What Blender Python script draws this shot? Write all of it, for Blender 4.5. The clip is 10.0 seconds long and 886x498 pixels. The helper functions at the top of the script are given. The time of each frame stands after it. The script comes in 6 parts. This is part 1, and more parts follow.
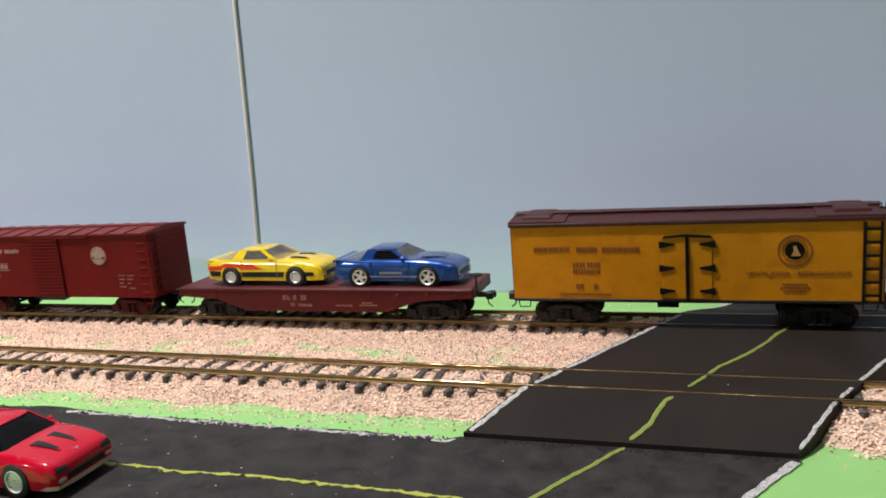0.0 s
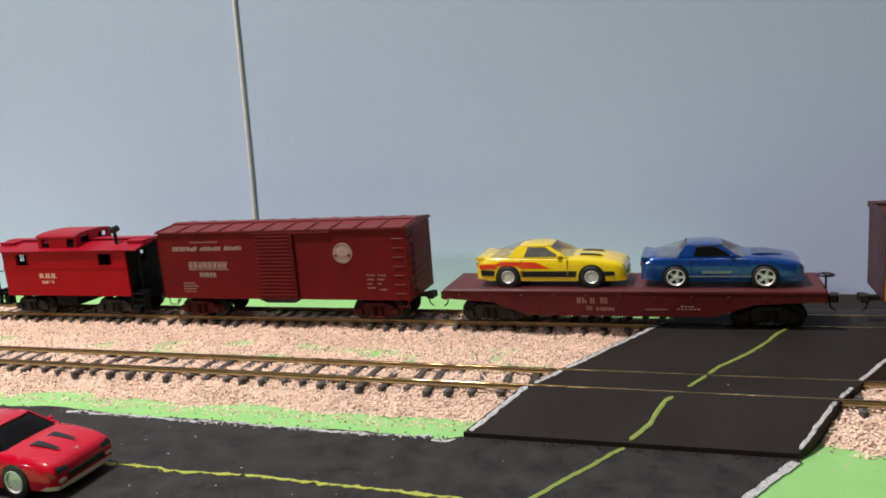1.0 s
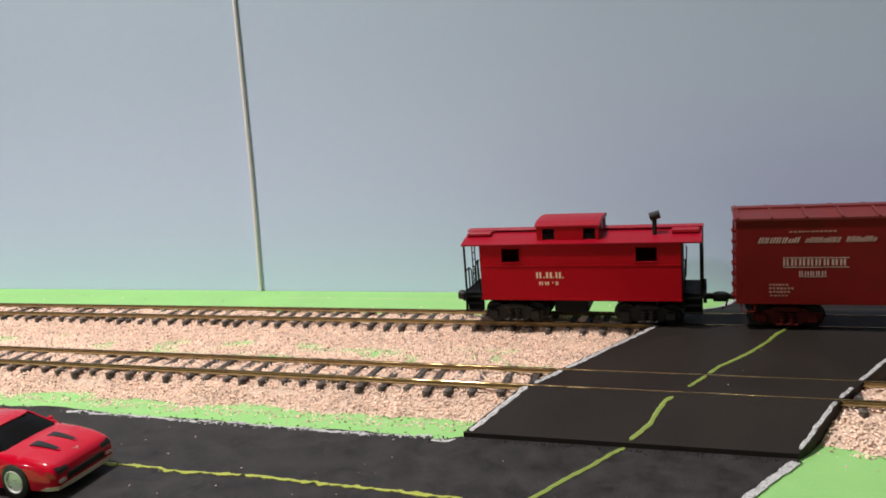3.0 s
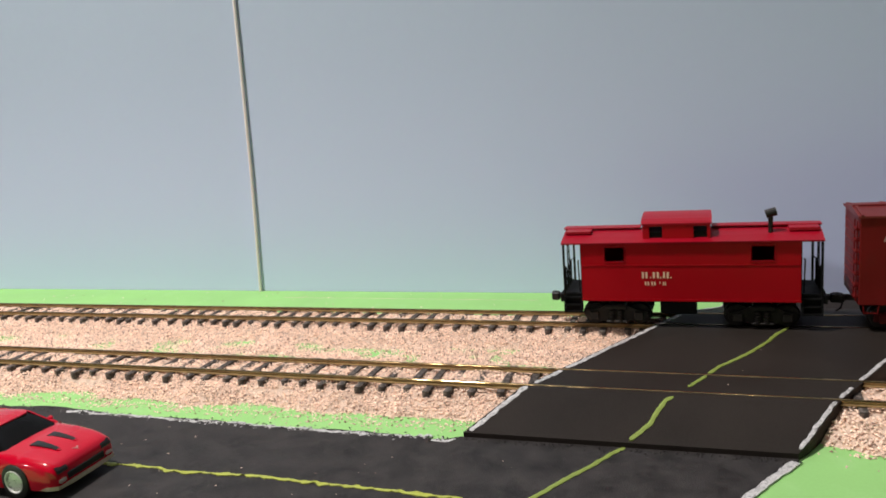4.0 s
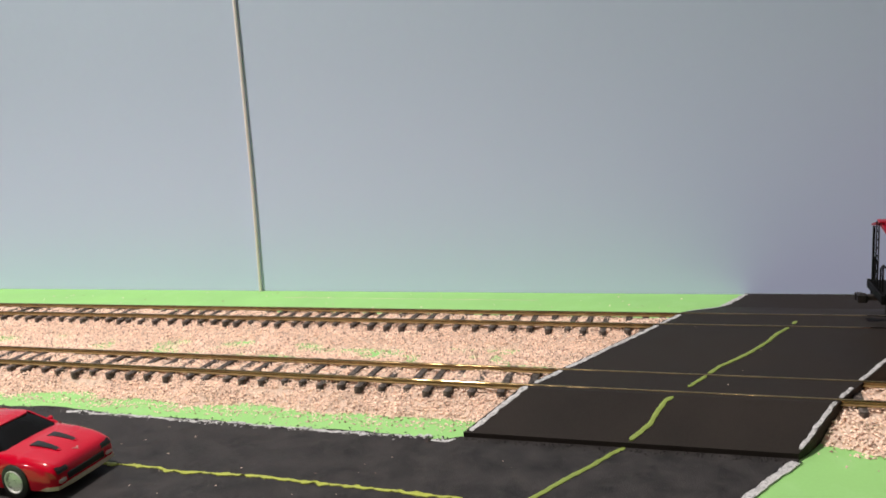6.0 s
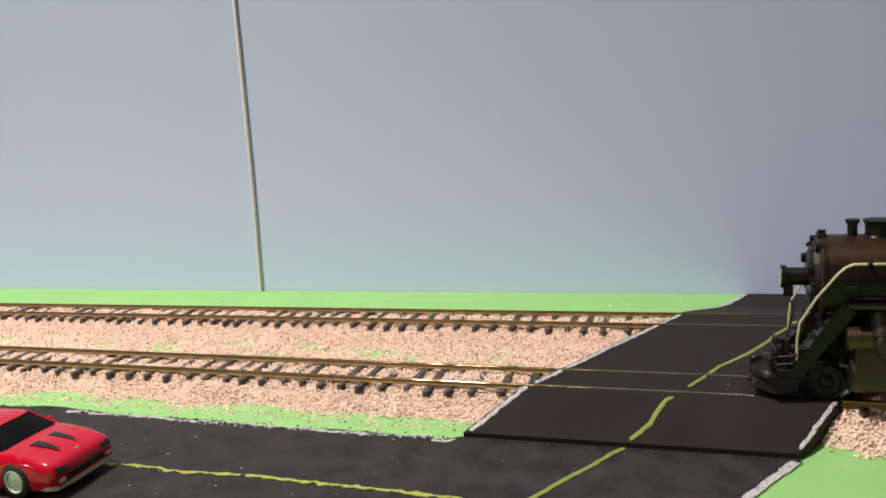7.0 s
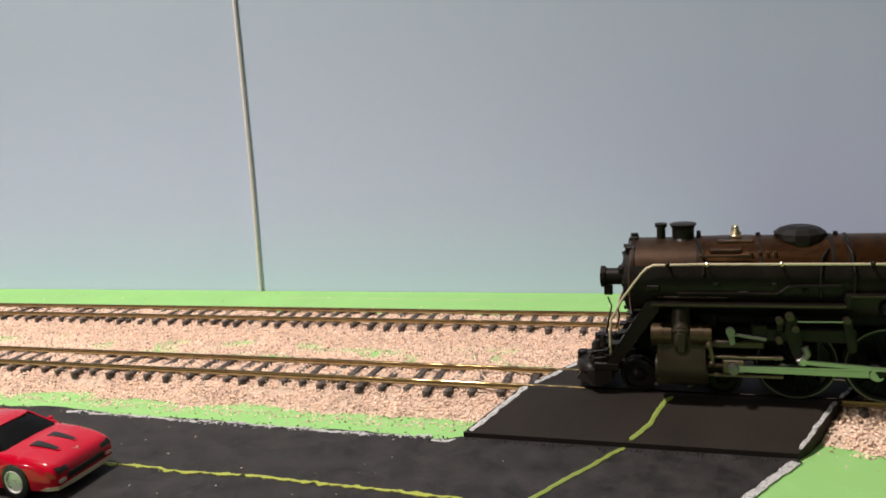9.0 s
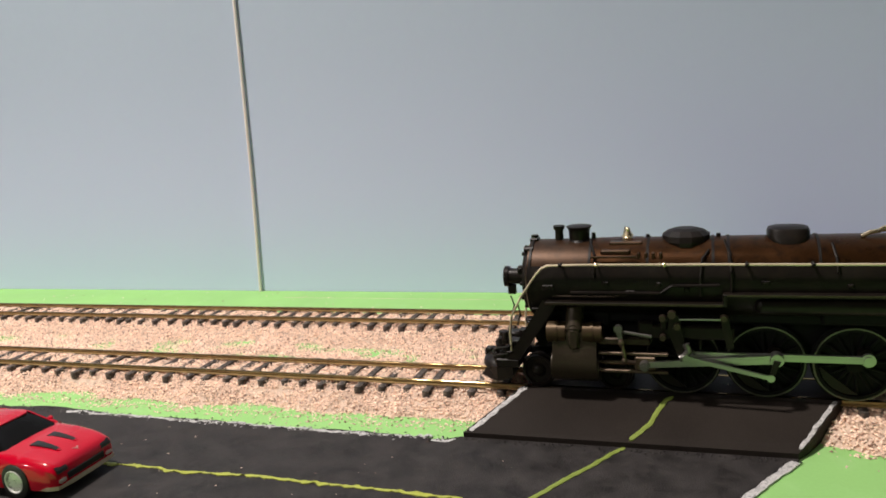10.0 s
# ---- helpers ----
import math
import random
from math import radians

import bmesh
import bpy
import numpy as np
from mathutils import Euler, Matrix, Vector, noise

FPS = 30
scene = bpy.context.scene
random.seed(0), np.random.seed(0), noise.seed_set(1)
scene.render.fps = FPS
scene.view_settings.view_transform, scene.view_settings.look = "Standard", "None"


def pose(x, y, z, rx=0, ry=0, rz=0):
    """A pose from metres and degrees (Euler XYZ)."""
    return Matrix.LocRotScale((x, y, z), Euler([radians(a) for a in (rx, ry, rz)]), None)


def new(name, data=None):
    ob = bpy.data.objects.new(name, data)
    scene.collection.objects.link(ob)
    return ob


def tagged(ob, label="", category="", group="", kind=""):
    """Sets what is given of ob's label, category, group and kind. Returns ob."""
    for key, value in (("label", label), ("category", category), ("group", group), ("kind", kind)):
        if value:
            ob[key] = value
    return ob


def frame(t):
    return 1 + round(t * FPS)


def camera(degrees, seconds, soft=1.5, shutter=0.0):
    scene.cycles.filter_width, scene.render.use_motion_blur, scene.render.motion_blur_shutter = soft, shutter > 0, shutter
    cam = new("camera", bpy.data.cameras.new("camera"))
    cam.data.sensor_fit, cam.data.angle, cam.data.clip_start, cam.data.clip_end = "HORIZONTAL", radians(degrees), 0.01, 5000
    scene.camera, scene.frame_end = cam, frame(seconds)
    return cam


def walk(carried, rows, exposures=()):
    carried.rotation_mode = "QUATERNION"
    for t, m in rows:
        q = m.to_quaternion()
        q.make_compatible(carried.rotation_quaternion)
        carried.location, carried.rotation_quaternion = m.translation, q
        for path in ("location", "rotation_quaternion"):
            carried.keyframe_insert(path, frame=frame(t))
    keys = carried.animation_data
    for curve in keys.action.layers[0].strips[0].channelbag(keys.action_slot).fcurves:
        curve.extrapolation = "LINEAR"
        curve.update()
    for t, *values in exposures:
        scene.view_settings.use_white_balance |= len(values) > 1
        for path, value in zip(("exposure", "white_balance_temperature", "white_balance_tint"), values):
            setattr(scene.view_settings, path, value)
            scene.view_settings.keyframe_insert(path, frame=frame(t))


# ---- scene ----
# ---- scale: 16.5 mm gauge; lengths below are in units of K metres ----
K = 0.74
SHRINK = Matrix.Scale(K, 4)


def place(x, y, z, rx=0, ry=0, rz=0):
    """A pose from layout units and degrees."""
    return pose(x * K, y * K, z * K, rx, ry, rz)


# ---- camera: stands still beside the layout ----
cam = camera(60.51, 10.0, soft=1.8)
EYE = Vector((0.0, -0.3599, 0.1519)) * K
AXES = Matrix(((0.94451845, 0.01141599, 0.32825992), (0.31917276, 0.20405346, -0.92546795), (-0.07754771, 0.97889318, 0.18908859)))
VIEW = Matrix.Translation(EYE) @ AXES.to_4x4()
walk(cam, [(0.0, VIEW), (10.0, VIEW)], exposures=[(0.0, 0.05, 6360, 9.2), (1.2, 0.04, 6360, 9.2), (2.5, 0.03, 6400, 9.3), (5.0, 0.03, 6550, 10.0), (10.0, 0.03, 6780, 11.0)])

# ---- light: a dim room, two unseen lamps over the layout and an added fill ----
world = bpy.data.worlds.new("room_air")
scene.world = world
world.use_nodes = True
world.node_tree.nodes["Background"].inputs[0].default_value = (0.75, 0.8, 0.9, 1)
world.node_tree.nodes["Background"].inputs[1].default_value = 0.02


def disc_lamp(x, y, z, size, watts, colour):
    data = bpy.data.lights.new("disc_light", "AREA")
    data.shape, data.size, data.energy, data.color = "DISK", size * K, watts * K * K, colour
    ob = new("disc_light", data)
    ob.matrix_world = place(x, y, z)


disc_lamp(-0.56, -0.24, 1.36, 0.12, 22.2, (1.0, 0.93, 0.90))
disc_lamp(0.10, -0.30, 1.36, 0.12, 1.2, (1.0, 0.93, 0.90))
# Added fill from behind the eye, to brighten the backdrop and near sides.
disc_lamp(-1.8, -2.0, 1.30, 0.4, 30.0, (1.0, 0.93, 0.92))

# ---- materials ----
def material(name, colour, rough=0.6, metal=0.0, vary=0.12, scale=60.0, fine=900.0, bump=0.0, spots=None, spot_amount=0.0, coat=0.0, per_object=0.0, per_island=0.0, spec=0.5, gap_share=0.0):
    m = bpy.data.materials.new(name)
    m.use_nodes = True
    scale, fine = scale / K, fine / K
    nt = m.node_tree
    bsdf = nt.nodes["Principled BSDF"]
    coords = nt.nodes.new("ShaderNodeTexCoord")
    big = nt.nodes.new("ShaderNodeTexNoise")
    big.inputs["Scale"].default_value, big.inputs["Detail"].default_value = scale, 4.0
    small = nt.nodes.new("ShaderNodeTexNoise")
    small.inputs["Scale"].default_value, small.inputs["Detail"].default_value = fine, 3.0
    nt.links.new(coords.outputs["Object"], big.inputs["Vector"])
    nt.links.new(coords.outputs["Object"], small.inputs["Vector"])
    mix = nt.nodes.new("ShaderNodeMath")
    mix.operation = "MULTIPLY_ADD"
    nt.links.new(small.outputs["Fac"], mix.inputs[0])
    mix.inputs[1].default_value = 0.5
    nt.links.new(big.outputs["Fac"], mix.inputs[2])
    last = mix.outputs[0]
    middle = 0.75
    for amount, node, socket in ((per_object, "ShaderNodeObjectInfo", "Random"), (per_island, "ShaderNodeNewGeometry", "Random Per Island")):
        if amount:
            info = nt.nodes.new(node)
            add = nt.nodes.new("ShaderNodeMath")
            add.operation = "MULTIPLY_ADD"
            nt.links.new(info.outputs[socket], add.inputs[0])
            add.inputs[1].default_value = amount
            nt.links.new(last, add.inputs[2])
            last = add.outputs[0]
            middle += amount / 2
    ramp = nt.nodes.new("ShaderNodeMapRange")
    ramp.inputs["From Min"].default_value, ramp.inputs["From Max"].default_value = middle - 0.35 - per_object / 2 - per_island / 2, middle + 0.35 + per_object / 2 + per_island / 2
    ramp.inputs["To Min"].default_value, ramp.inputs["To Max"].default_value = 1 - vary, 1 + vary
    nt.links.new(last, ramp.inputs["Value"])
    scaled = nt.nodes.new("ShaderNodeVectorMath")
    scaled.operation = "SCALE"
    scaled.inputs[0].default_value = colour
    nt.links.new(ramp.outputs["Result"], scaled.inputs["Scale"])
    colour_out = scaled.outputs[0]
    if spots is not None:
        dust = nt.nodes.new("ShaderNodeTexNoise")
        dust.inputs["Scale"].default_value, dust.inputs["Detail"].default_value = scale * 3.1, 6.0
        nt.links.new(coords.outputs["Object"], dust.inputs["Vector"])
        pick = nt.nodes.new("ShaderNodeMapRange")
        pick.inputs["From Min"].default_value, pick.inputs["From Max"].default_value = 0.5, 0.72
        pick.inputs["To Max"].default_value = spot_amount
        nt.links.new(dust.outputs["Fac"], pick.inputs["Value"])
        blend = nt.nodes.new("ShaderNodeMix")
        blend.data_type = "RGBA"
        nt.links.new(pick.outputs["Result"], blend.inputs["Factor"])
        nt.links.new(colour_out, blend.inputs["A"])
        blend.inputs["B"].default_value = (*spots, 1)
        colour_out = blend.outputs["Result"]
    # A share of stones is darkened to stand in for shaded gaps between them.
    if gap_share:
        island = nt.nodes.new("ShaderNodeNewGeometry")
        few = nt.nodes.new("ShaderNodeMath")
        few.operation = "LESS_THAN"
        few.inputs[1].default_value = gap_share
        nt.links.new(island.outputs["Random Per Island"], few.inputs[0])
        dim = nt.nodes.new("ShaderNodeMix")
        dim.data_type = "RGBA"
        nt.links.new(few.outputs[0], dim.inputs["Factor"])
        nt.links.new(colour_out, dim.inputs["A"])
        dim.inputs["B"].default_value = (colour[0] * 0.32, colour[1] * 0.26, colour[2] * 0.24, 1)
        colour_out = dim.outputs["Result"]
    nt.links.new(colour_out, bsdf.inputs["Base Color"])
    rough_range = nt.nodes.new("ShaderNodeMapRange")
    rough_range.inputs["From Min"].default_value, rough_range.inputs["From Max"].default_value = 0.3, 0.7
    rough_range.inputs["To Min"].default_value, rough_range.inputs["To Max"].default_value = max(rough - 0.08, 0.02), min(rough + 0.08, 1)
    nt.links.new(big.outputs["Fac"], rough_range.inputs["Value"])
    nt.links.new(rough_range.outputs["Result"], bsdf.inputs["Roughness"])
    bsdf.inputs["Metallic"].default_value = metal
    bsdf.inputs["Specular IOR Level"].default_value = spec
    bsdf.inputs["Coat Weight"].default_value = coat
    bsdf.inputs["Coat Roughness"].default_value = 0.06
    if bump:
        relief = nt.nodes.new("ShaderNodeBump")
        relief.inputs["Strength"].default_value, relief.inputs["Distance"].default_value = min(bump, 1.0), 0.0004 * K
        nt.links.new(small.outputs["Fac"], relief.inputs["Height"])
        nt.links.new(relief.outputs["Normal"], bsdf.inputs["Normal"])
    return m


def glass_material(name, colour, alpha):
    m = bpy.data.materials.new(name)
    m.use_nodes = True
    nt = m.node_tree
    bsdf = nt.nodes["Principled BSDF"]
    bsdf.inputs["Base Color"].default_value = (*colour, 1)
    bsdf.inputs["Roughness"].default_value = 0.08
    bsdf.inputs["Alpha"].default_value = alpha
    return m


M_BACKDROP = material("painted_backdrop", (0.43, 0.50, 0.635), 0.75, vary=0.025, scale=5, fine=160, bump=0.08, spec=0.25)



def lighten_foot(m, pale, height):
    """Blends in a paler foot that stands in for stronger light low down."""
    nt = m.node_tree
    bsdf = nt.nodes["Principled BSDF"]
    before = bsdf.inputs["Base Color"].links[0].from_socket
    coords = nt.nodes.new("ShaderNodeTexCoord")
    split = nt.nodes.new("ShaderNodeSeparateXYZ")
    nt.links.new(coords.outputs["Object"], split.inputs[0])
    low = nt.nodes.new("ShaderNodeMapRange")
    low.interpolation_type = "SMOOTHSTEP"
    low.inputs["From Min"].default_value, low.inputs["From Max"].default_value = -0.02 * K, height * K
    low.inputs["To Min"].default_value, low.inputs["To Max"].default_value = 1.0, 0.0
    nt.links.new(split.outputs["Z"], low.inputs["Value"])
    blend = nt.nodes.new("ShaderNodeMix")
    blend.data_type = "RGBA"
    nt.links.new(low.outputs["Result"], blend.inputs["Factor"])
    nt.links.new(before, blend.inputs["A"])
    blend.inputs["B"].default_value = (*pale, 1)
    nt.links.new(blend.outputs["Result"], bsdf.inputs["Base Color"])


# Wall colour evens out the lamps: darker at the top, paler at the foot.
lighten_foot(M_BACKDROP, (0.632, 0.716, 0.985), 0.30)
M_ROOM = material("room_paint", (0.19, 0.18, 0.18), 0.8, vary=0.04, scale=2, fine=60)
M_GREEN = material("green_table_paint", (0.305, 0.60, 0.195), 0.65, vary=0.08, scale=24, fine=700, bump=0.25, spots=(0.36, 0.64, 0.25), spot_amount=0.4, spec=0.3)
M_ASPHALT = material("black_road_paint", (0.0300, 0.0270, 0.0262), 0.60, vary=0.8, scale=75, fine=1500, bump=0.9, spots=(0.052, 0.046, 0.042), spot_amount=0.5, spec=0.2)
M_SLAB = material("black_card", (0.0255, 0.0207, 0.0176), 0.58, vary=0.3, scale=22, fine=1100, bump=0.4, spots=(0.028, 0.023, 0.019), spot_amount=0.45, spec=0.09)
M_WHITE_LINE = material("white_edge_paint", (0.56, 0.55, 0.54), 0.6, vary=0.35, scale=260, fine=1500, bump=0.4, spots=(0.08, 0.08, 0.08), spot_amount=0.9)
M_YELLOW_LINE = material("yellow_green_paint", (0.40, 0.44, 0.055), 0.55, vary=0.22, scale=220, fine=1400, bump=0.4)
M_OLIVE_LINE = material("olive_green_paint", (0.23, 0.30, 0.055), 0.55, vary=0.2, scale=160, fine=1400, bump=0.3)
M_BALLAST_BED = material("ballast_bed", (0.72, 0.55, 0.43), 0.9, vary=0.3, scale=250, fine=1400, bump=0.9)
M_STONE = material("ballast_stone", (1.0, 0.77, 0.615), 0.85, vary=0.42, scale=90, fine=1200, bump=0.3, per_island=1.4, gap_share=0.12)
M_TIE = material("wooden_tie", (0.060, 0.050, 0.044), 0.8, vary=0.35, scale=120, fine=1500, bump=0.5, per_object=0.8, spots=(0.34, 0.29, 0.25), spot_amount=0.75, spec=0.3)
M_RAIL = material("brass_rail", (0.46, 0.32, 0.15), 0.12, metal=1.0, vary=0.25, scale=160, fine=1500)
M_RAIL_SIDE = material("tarnished_rail_side", (0.38, 0.255, 0.11), 0.45, metal=0.3, vary=0.35, scale=120, fine=1500, bump=0.2, spots=(0.15, 0.09, 0.045), spot_amount=0.5, spec=0.4)
M_POLE = material("grey_metal_tube", (0.86, 0.77, 0.76), 0.6, metal=0.0, vary=0.08, scale=30, fine=600)


# ---- mesh tools ----
def box(bm, x0, x1, y0, y1, z0, z1, bevel=0.0):
    made = bmesh.ops.create_cube(bm, size=1.0, matrix=Matrix.Translation(((x0 + x1) / 2, (y0 + y1) / 2, (z0 + z1) / 2)) @ Matrix.Diagonal((x1 - x0, y1 - y0, z1 - z0, 1)))
    if bevel:
        edges = list({e for v in made["verts"] for e in v.link_edges})
        bmesh.ops.bevel(bm, geom=edges, offset=bevel, segments=1, affect="EDGES")
    return bm


def cyl(bm, p0, p1, r0, r1=None, seg=16):
    p0, p1 = Vector(p0), Vector(p1)
    r1 = r0 if r1 is None else r1
    turn = (p1 - p0).to_track_quat("Z", "Y").to_matrix().to_4x4()
    bmesh.ops.create_cone(bm, cap_ends=True, segments=seg, radius1=r0, radius2=r1, depth=(p1 - p0).length, matrix=Matrix.Translation((p0 + p1) / 2) @ turn)
    return bm


def ball(bm, c, rx, ry, rz, seg=14):
    bmesh.ops.create_uvsphere(bm, u_segments=seg, v_segments=max(6, seg // 2), radius=1.0, matrix=Matrix.Translation(c) @ Matrix.Diagonal((rx, ry, rz, 1)))
    return bm


def prism(bm, outline, axis, a, b):
    """outline: (u, v) pairs. axis x: (y, z); axis y: (x, z); axis z: (x, y)."""
    def at(u, v, w):
        return {"x": (w, u, v), "y": (u, w, v), "z": (u, v, w)}[axis]
    low = [bm.verts.new(at(u, v, a)) for u, v in outline]
    high = [bm.verts.new(at(u, v, b)) for u, v in outline]
    faces = [bm.faces.new(low[::-1]), bm.faces.new(high)]
    n = len(outline)
    for i in range(n):
        faces.append(bm.faces.new((low[i], low[(i + 1) % n], high[(i + 1) % n], high[i])))
    bmesh.ops.recalc_face_normals(bm, faces=faces)
    return bm


def loft(bm, rings, closed=True, caps=True):
    """Rings of equal length, joined one to the next and capped at both ends."""
    rows = [[bm.verts.new(p) for p in ring] for ring in rings]
    n = len(rows[0])
    faces = []
    for a, b in zip(rows, rows[1:]):
        for i in range(n if closed else n - 1):
            faces.append(bm.faces.new((a[i], a[(i + 1) % n], b[(i + 1) % n], b[i])))
    if closed and caps:
        faces += [bm.faces.new(rows[0][::-1]), bm.faces.new(rows[-1])]
    bmesh.ops.recalc_face_normals(bm, faces=faces)
    return bm


def tube(bm, points, r, seg=8):
    points = [Vector(p) for p in points]
    rings = []
    for i, p in enumerate(points):
        way = (points[min(i + 1, len(points) - 1)] - points[max(i - 1, 0)]).normalized()
        side = way.cross(Vector((0, 1, 0.013))).normalized()
        up = side.cross(way)
        rings.append([p + (side * math.cos(a) + up * math.sin(a)) * r for a in (2 * math.pi * k / seg for k in range(seg))])
    return loft(bm, rings)


def mesh_of(name, bm, mat, smooth=False):
    me = bpy.data.meshes.new(name)
    bm.to_mesh(me)
    bm.free()
    me.transform(SHRINK)
    if mat is not None:
        me.materials.append(mat)
    if smooth:
        me.polygons.foreach_set("use_smooth", [True] * len(me.polygons))
        me.set_sharp_from_angle(angle=radians(38))
    return me


def part(name, bm, mat, parent, label="", smooth=False):
    ob = new(name, mesh_of(name, bm, mat, smooth))
    ob.parent = parent
    if label:
        ob["label"] = label
    return ob


def shared(name, me, parent, m):
    ob = new(name, me)
    ob.parent = parent
    ob.matrix_basis = m
    return ob


def thing(name, label, category, m=None, group="", kind=""):
    ob = new(name)
    ob.empty_display_size = 0.02
    tagged(ob, label, category, group, kind)
    if m is not None:
        ob.matrix_basis = m
    return ob


def structure(name, bm, mat, label, category=""):
    return tagged(new(name, mesh_of(name, bm, mat)), label, category or name.replace("_", " "), kind="structure")


B = bmesh.new

# ---- plan: x along the tracks, y away from the eye, z up from the table top ----
RAIL = 0.012           # top of rail
YF, YB = 0.0, 0.1045   # centre lines of the two tracks
WALL_Y = 0.208
YAW = 0.25             # the far track runs at a slight angle, degrees
X0, X1 = -1.5, 2.0


def far_y(x):
    return YB + (x + 0.35) * math.tan(radians(YAW))


def slab_left(y):
    return -0.1064 + 0.53 * (y + 0.0518)


def slab_z(y):
    if y < -0.016:
        return 0.0031 + (y + 0.0518) / 0.0358 * 0.0086
    if y < 0.120:
        return 0.0117
    return max(0.0009, 0.0117 - (y - 0.120) / 0.05 * 0.0105)


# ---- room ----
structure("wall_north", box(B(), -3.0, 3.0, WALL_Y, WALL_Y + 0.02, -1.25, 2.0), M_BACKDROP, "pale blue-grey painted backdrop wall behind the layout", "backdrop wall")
structure("wall_south", box(B(), -3.0, 3.0, -3.1, -3.0, -1.25, 2.0), M_ROOM, "plain room wall", "wall")
structure("wall_west", box(B(), -3.1, -3.0, -3.0, WALL_Y, -1.25, 2.0), M_ROOM, "plain room wall", "wall")
structure("wall_east", box(B(), 3.0, 3.1, -3.0, WALL_Y, -1.25, 2.0), M_ROOM, "plain room wall", "wall")
structure("ceiling", box(B(), -3.1, 3.1, -3.1, WALL_Y + 0.02, 2.0, 2.1), M_ROOM, "plain light ceiling", "ceiling")
structure("floor", box(B(), -3.1, 3.1, -3.1, WALL_Y, -1.35, -1.25), M_ROOM, "plain room floor", "floor")
structure("ground", box(B(), X0 - 0.2, X1 + 0.2, -0.62, WALL_Y - 0.0005, -0.02, 0.0), M_GREEN, "bright green painted plywood layout top", "layout table")

pole_bm = B()
tube(pole_bm, [(-0.3752, 0.2058, 0.0), (-0.3720, 0.2058, 0.06), (-0.3696, 0.2058, 0.112), (-0.3667, 0.2058, 0.211), (-0.3655, 0.2058, 0.26), (-0.3620, 0.2058, 0.40)], 0.0014, 10)
tagged(new("thin_pole", mesh_of("thin_pole", pole_bm, M_POLE, True)), "thin grey metal rod leaning against the blue backdrop", "pole")

# ---- front road, side road, ramp over the tracks ----
rng = random.Random(4)


def jitter(a):
    return rng.uniform(-a, a)


def flat_sheet(outline, z0, z1):
    return prism(B(), outline, "z", z0, z1)


edge = []
x = X0
while x < -0.112:
    wob = 0.0012 * math.sin(x * 70) + jitter(0.0007)
    edge.append((x, -0.0545 + wob + 0.003 * max(0, 1 - abs(x + 0.35) / 0.05)))
    x += 0.006
edge.append((-0.108, -0.0515))
road_outline = edge + [(0.034, -0.0498), (0.0145, -0.083), (-0.025, -0.150), (-0.13, -0.33), (-0.28, -0.33), (-0.175, -0.158)] + [(X0, -0.158)]
structure("road", flat_sheet(road_outline, 0.0002, 0.0008), M_ASPHALT, "black painted model road with scuffed dusty surface", "road")
back_road = [(-0.014, 0.1255), (0.0082, 0.172), (0.0259, 0.2066), (0.168, 0.2066), (0.148, 0.172), (0.126, 0.1255)]
structure("road_behind", flat_sheet(back_road, 0.0002, 0.0009), M_SLAB, "black painted road behind the far track", "road")

ys = [-0.0518, -0.044, -0.034, -0.024, -0.016, -0.005, 0.02, 0.05, 0.08, 0.105, 0.120, 0.135, 0.15, 0.168]
slab_bm = B()
rings = []
for y in ys:
    l = slab_left(y) if y < 0.12 else slab_left(0.12) + (y - 0.12) * 0.49
    r, top = l + 0.1402, slab_z(y)
    if y == ys[0]:
        rings.append([(l, y, 0.0004), (l, y, top), (r, y + 0.002, top), (r, y + 0.002, 0.0004)])
    else:
        rings.append([(l, y, 0.0004), (l, y, top), (r, y, top), (r, y, 0.0004)])
loft(slab_bm, rings)
structure("crossing_ramp", slab_bm, M_SLAB, "black card ramp carrying the road over both tracks", "level crossing")


def ribbon(points, width, z_of, lift, rough=0.2, thick=0.00018):
    """A painted stroke that follows points, with an uneven edge."""
    pts = []
    for (xa, ya), (xb, yb) in zip(points, points[1:]):
        n = max(2, int(math.hypot(xb - xa, yb - ya) / 0.0009))
        pts += [(xa + (xb - xa) * k / n, ya + (yb - ya) * k / n) for k in range(n)]
    pts.append(points[-1])
    bm = B()
    rings = []
    for i, (px, py) in enumerate(pts):
        a, b = pts[max(i - 2, 0)], pts[min(i + 2, len(pts) - 1)]
        d = Vector((b[0] - a[0], b[1] - a[1], 0)).normalized()
        s = Vector((-d.y, d.x, 0))
        wl, wr = (width * (0.5 + rough * (1.3 * noise.noise(Vector((px * 260, py * 260, 3.0 + side * 9))) + 0.5 * noise.noise(Vector((px * 900, py * 900, 5.0 + side * 9))))) for side in (0, 1))
        if i in (0, len(pts) - 1):
            wl, wr = wl * 0.5, wr * 0.5
        base = Vector((px, py, 0))
        p, q = base + s * wl, base - s * wr
        zp, zq = z_of(p.y) + lift, z_of(q.y) + lift
        rings.append([(p.x, p.y, zp - 0.0006), (p.x, p.y, zp + thick * 0.5), (base.x, base.y, (zp + zq) / 2 + thick), (q.x, q.y, zq + thick * 0.5), (q.x, q.y, zq - 0.0006)])
    return loft(bm, rings)


def road_z(y):
    return 0.0008


def stroke(name, points, width, z_of, mat, label, rough=0.2, thick=0.00018):
    return tagged(new(name, mesh_of(name, ribbon(points, width, z_of, 0.00005, rough, thick), mat)), label, "road marking", kind="structure")


def along_left(y0, y1, off=0.0024, n=14):
    return [(slab_left(y) + off + jitter(0.0003), y) for y in (y0 + (y1 - y0) * k / n for k in range(n + 1))]


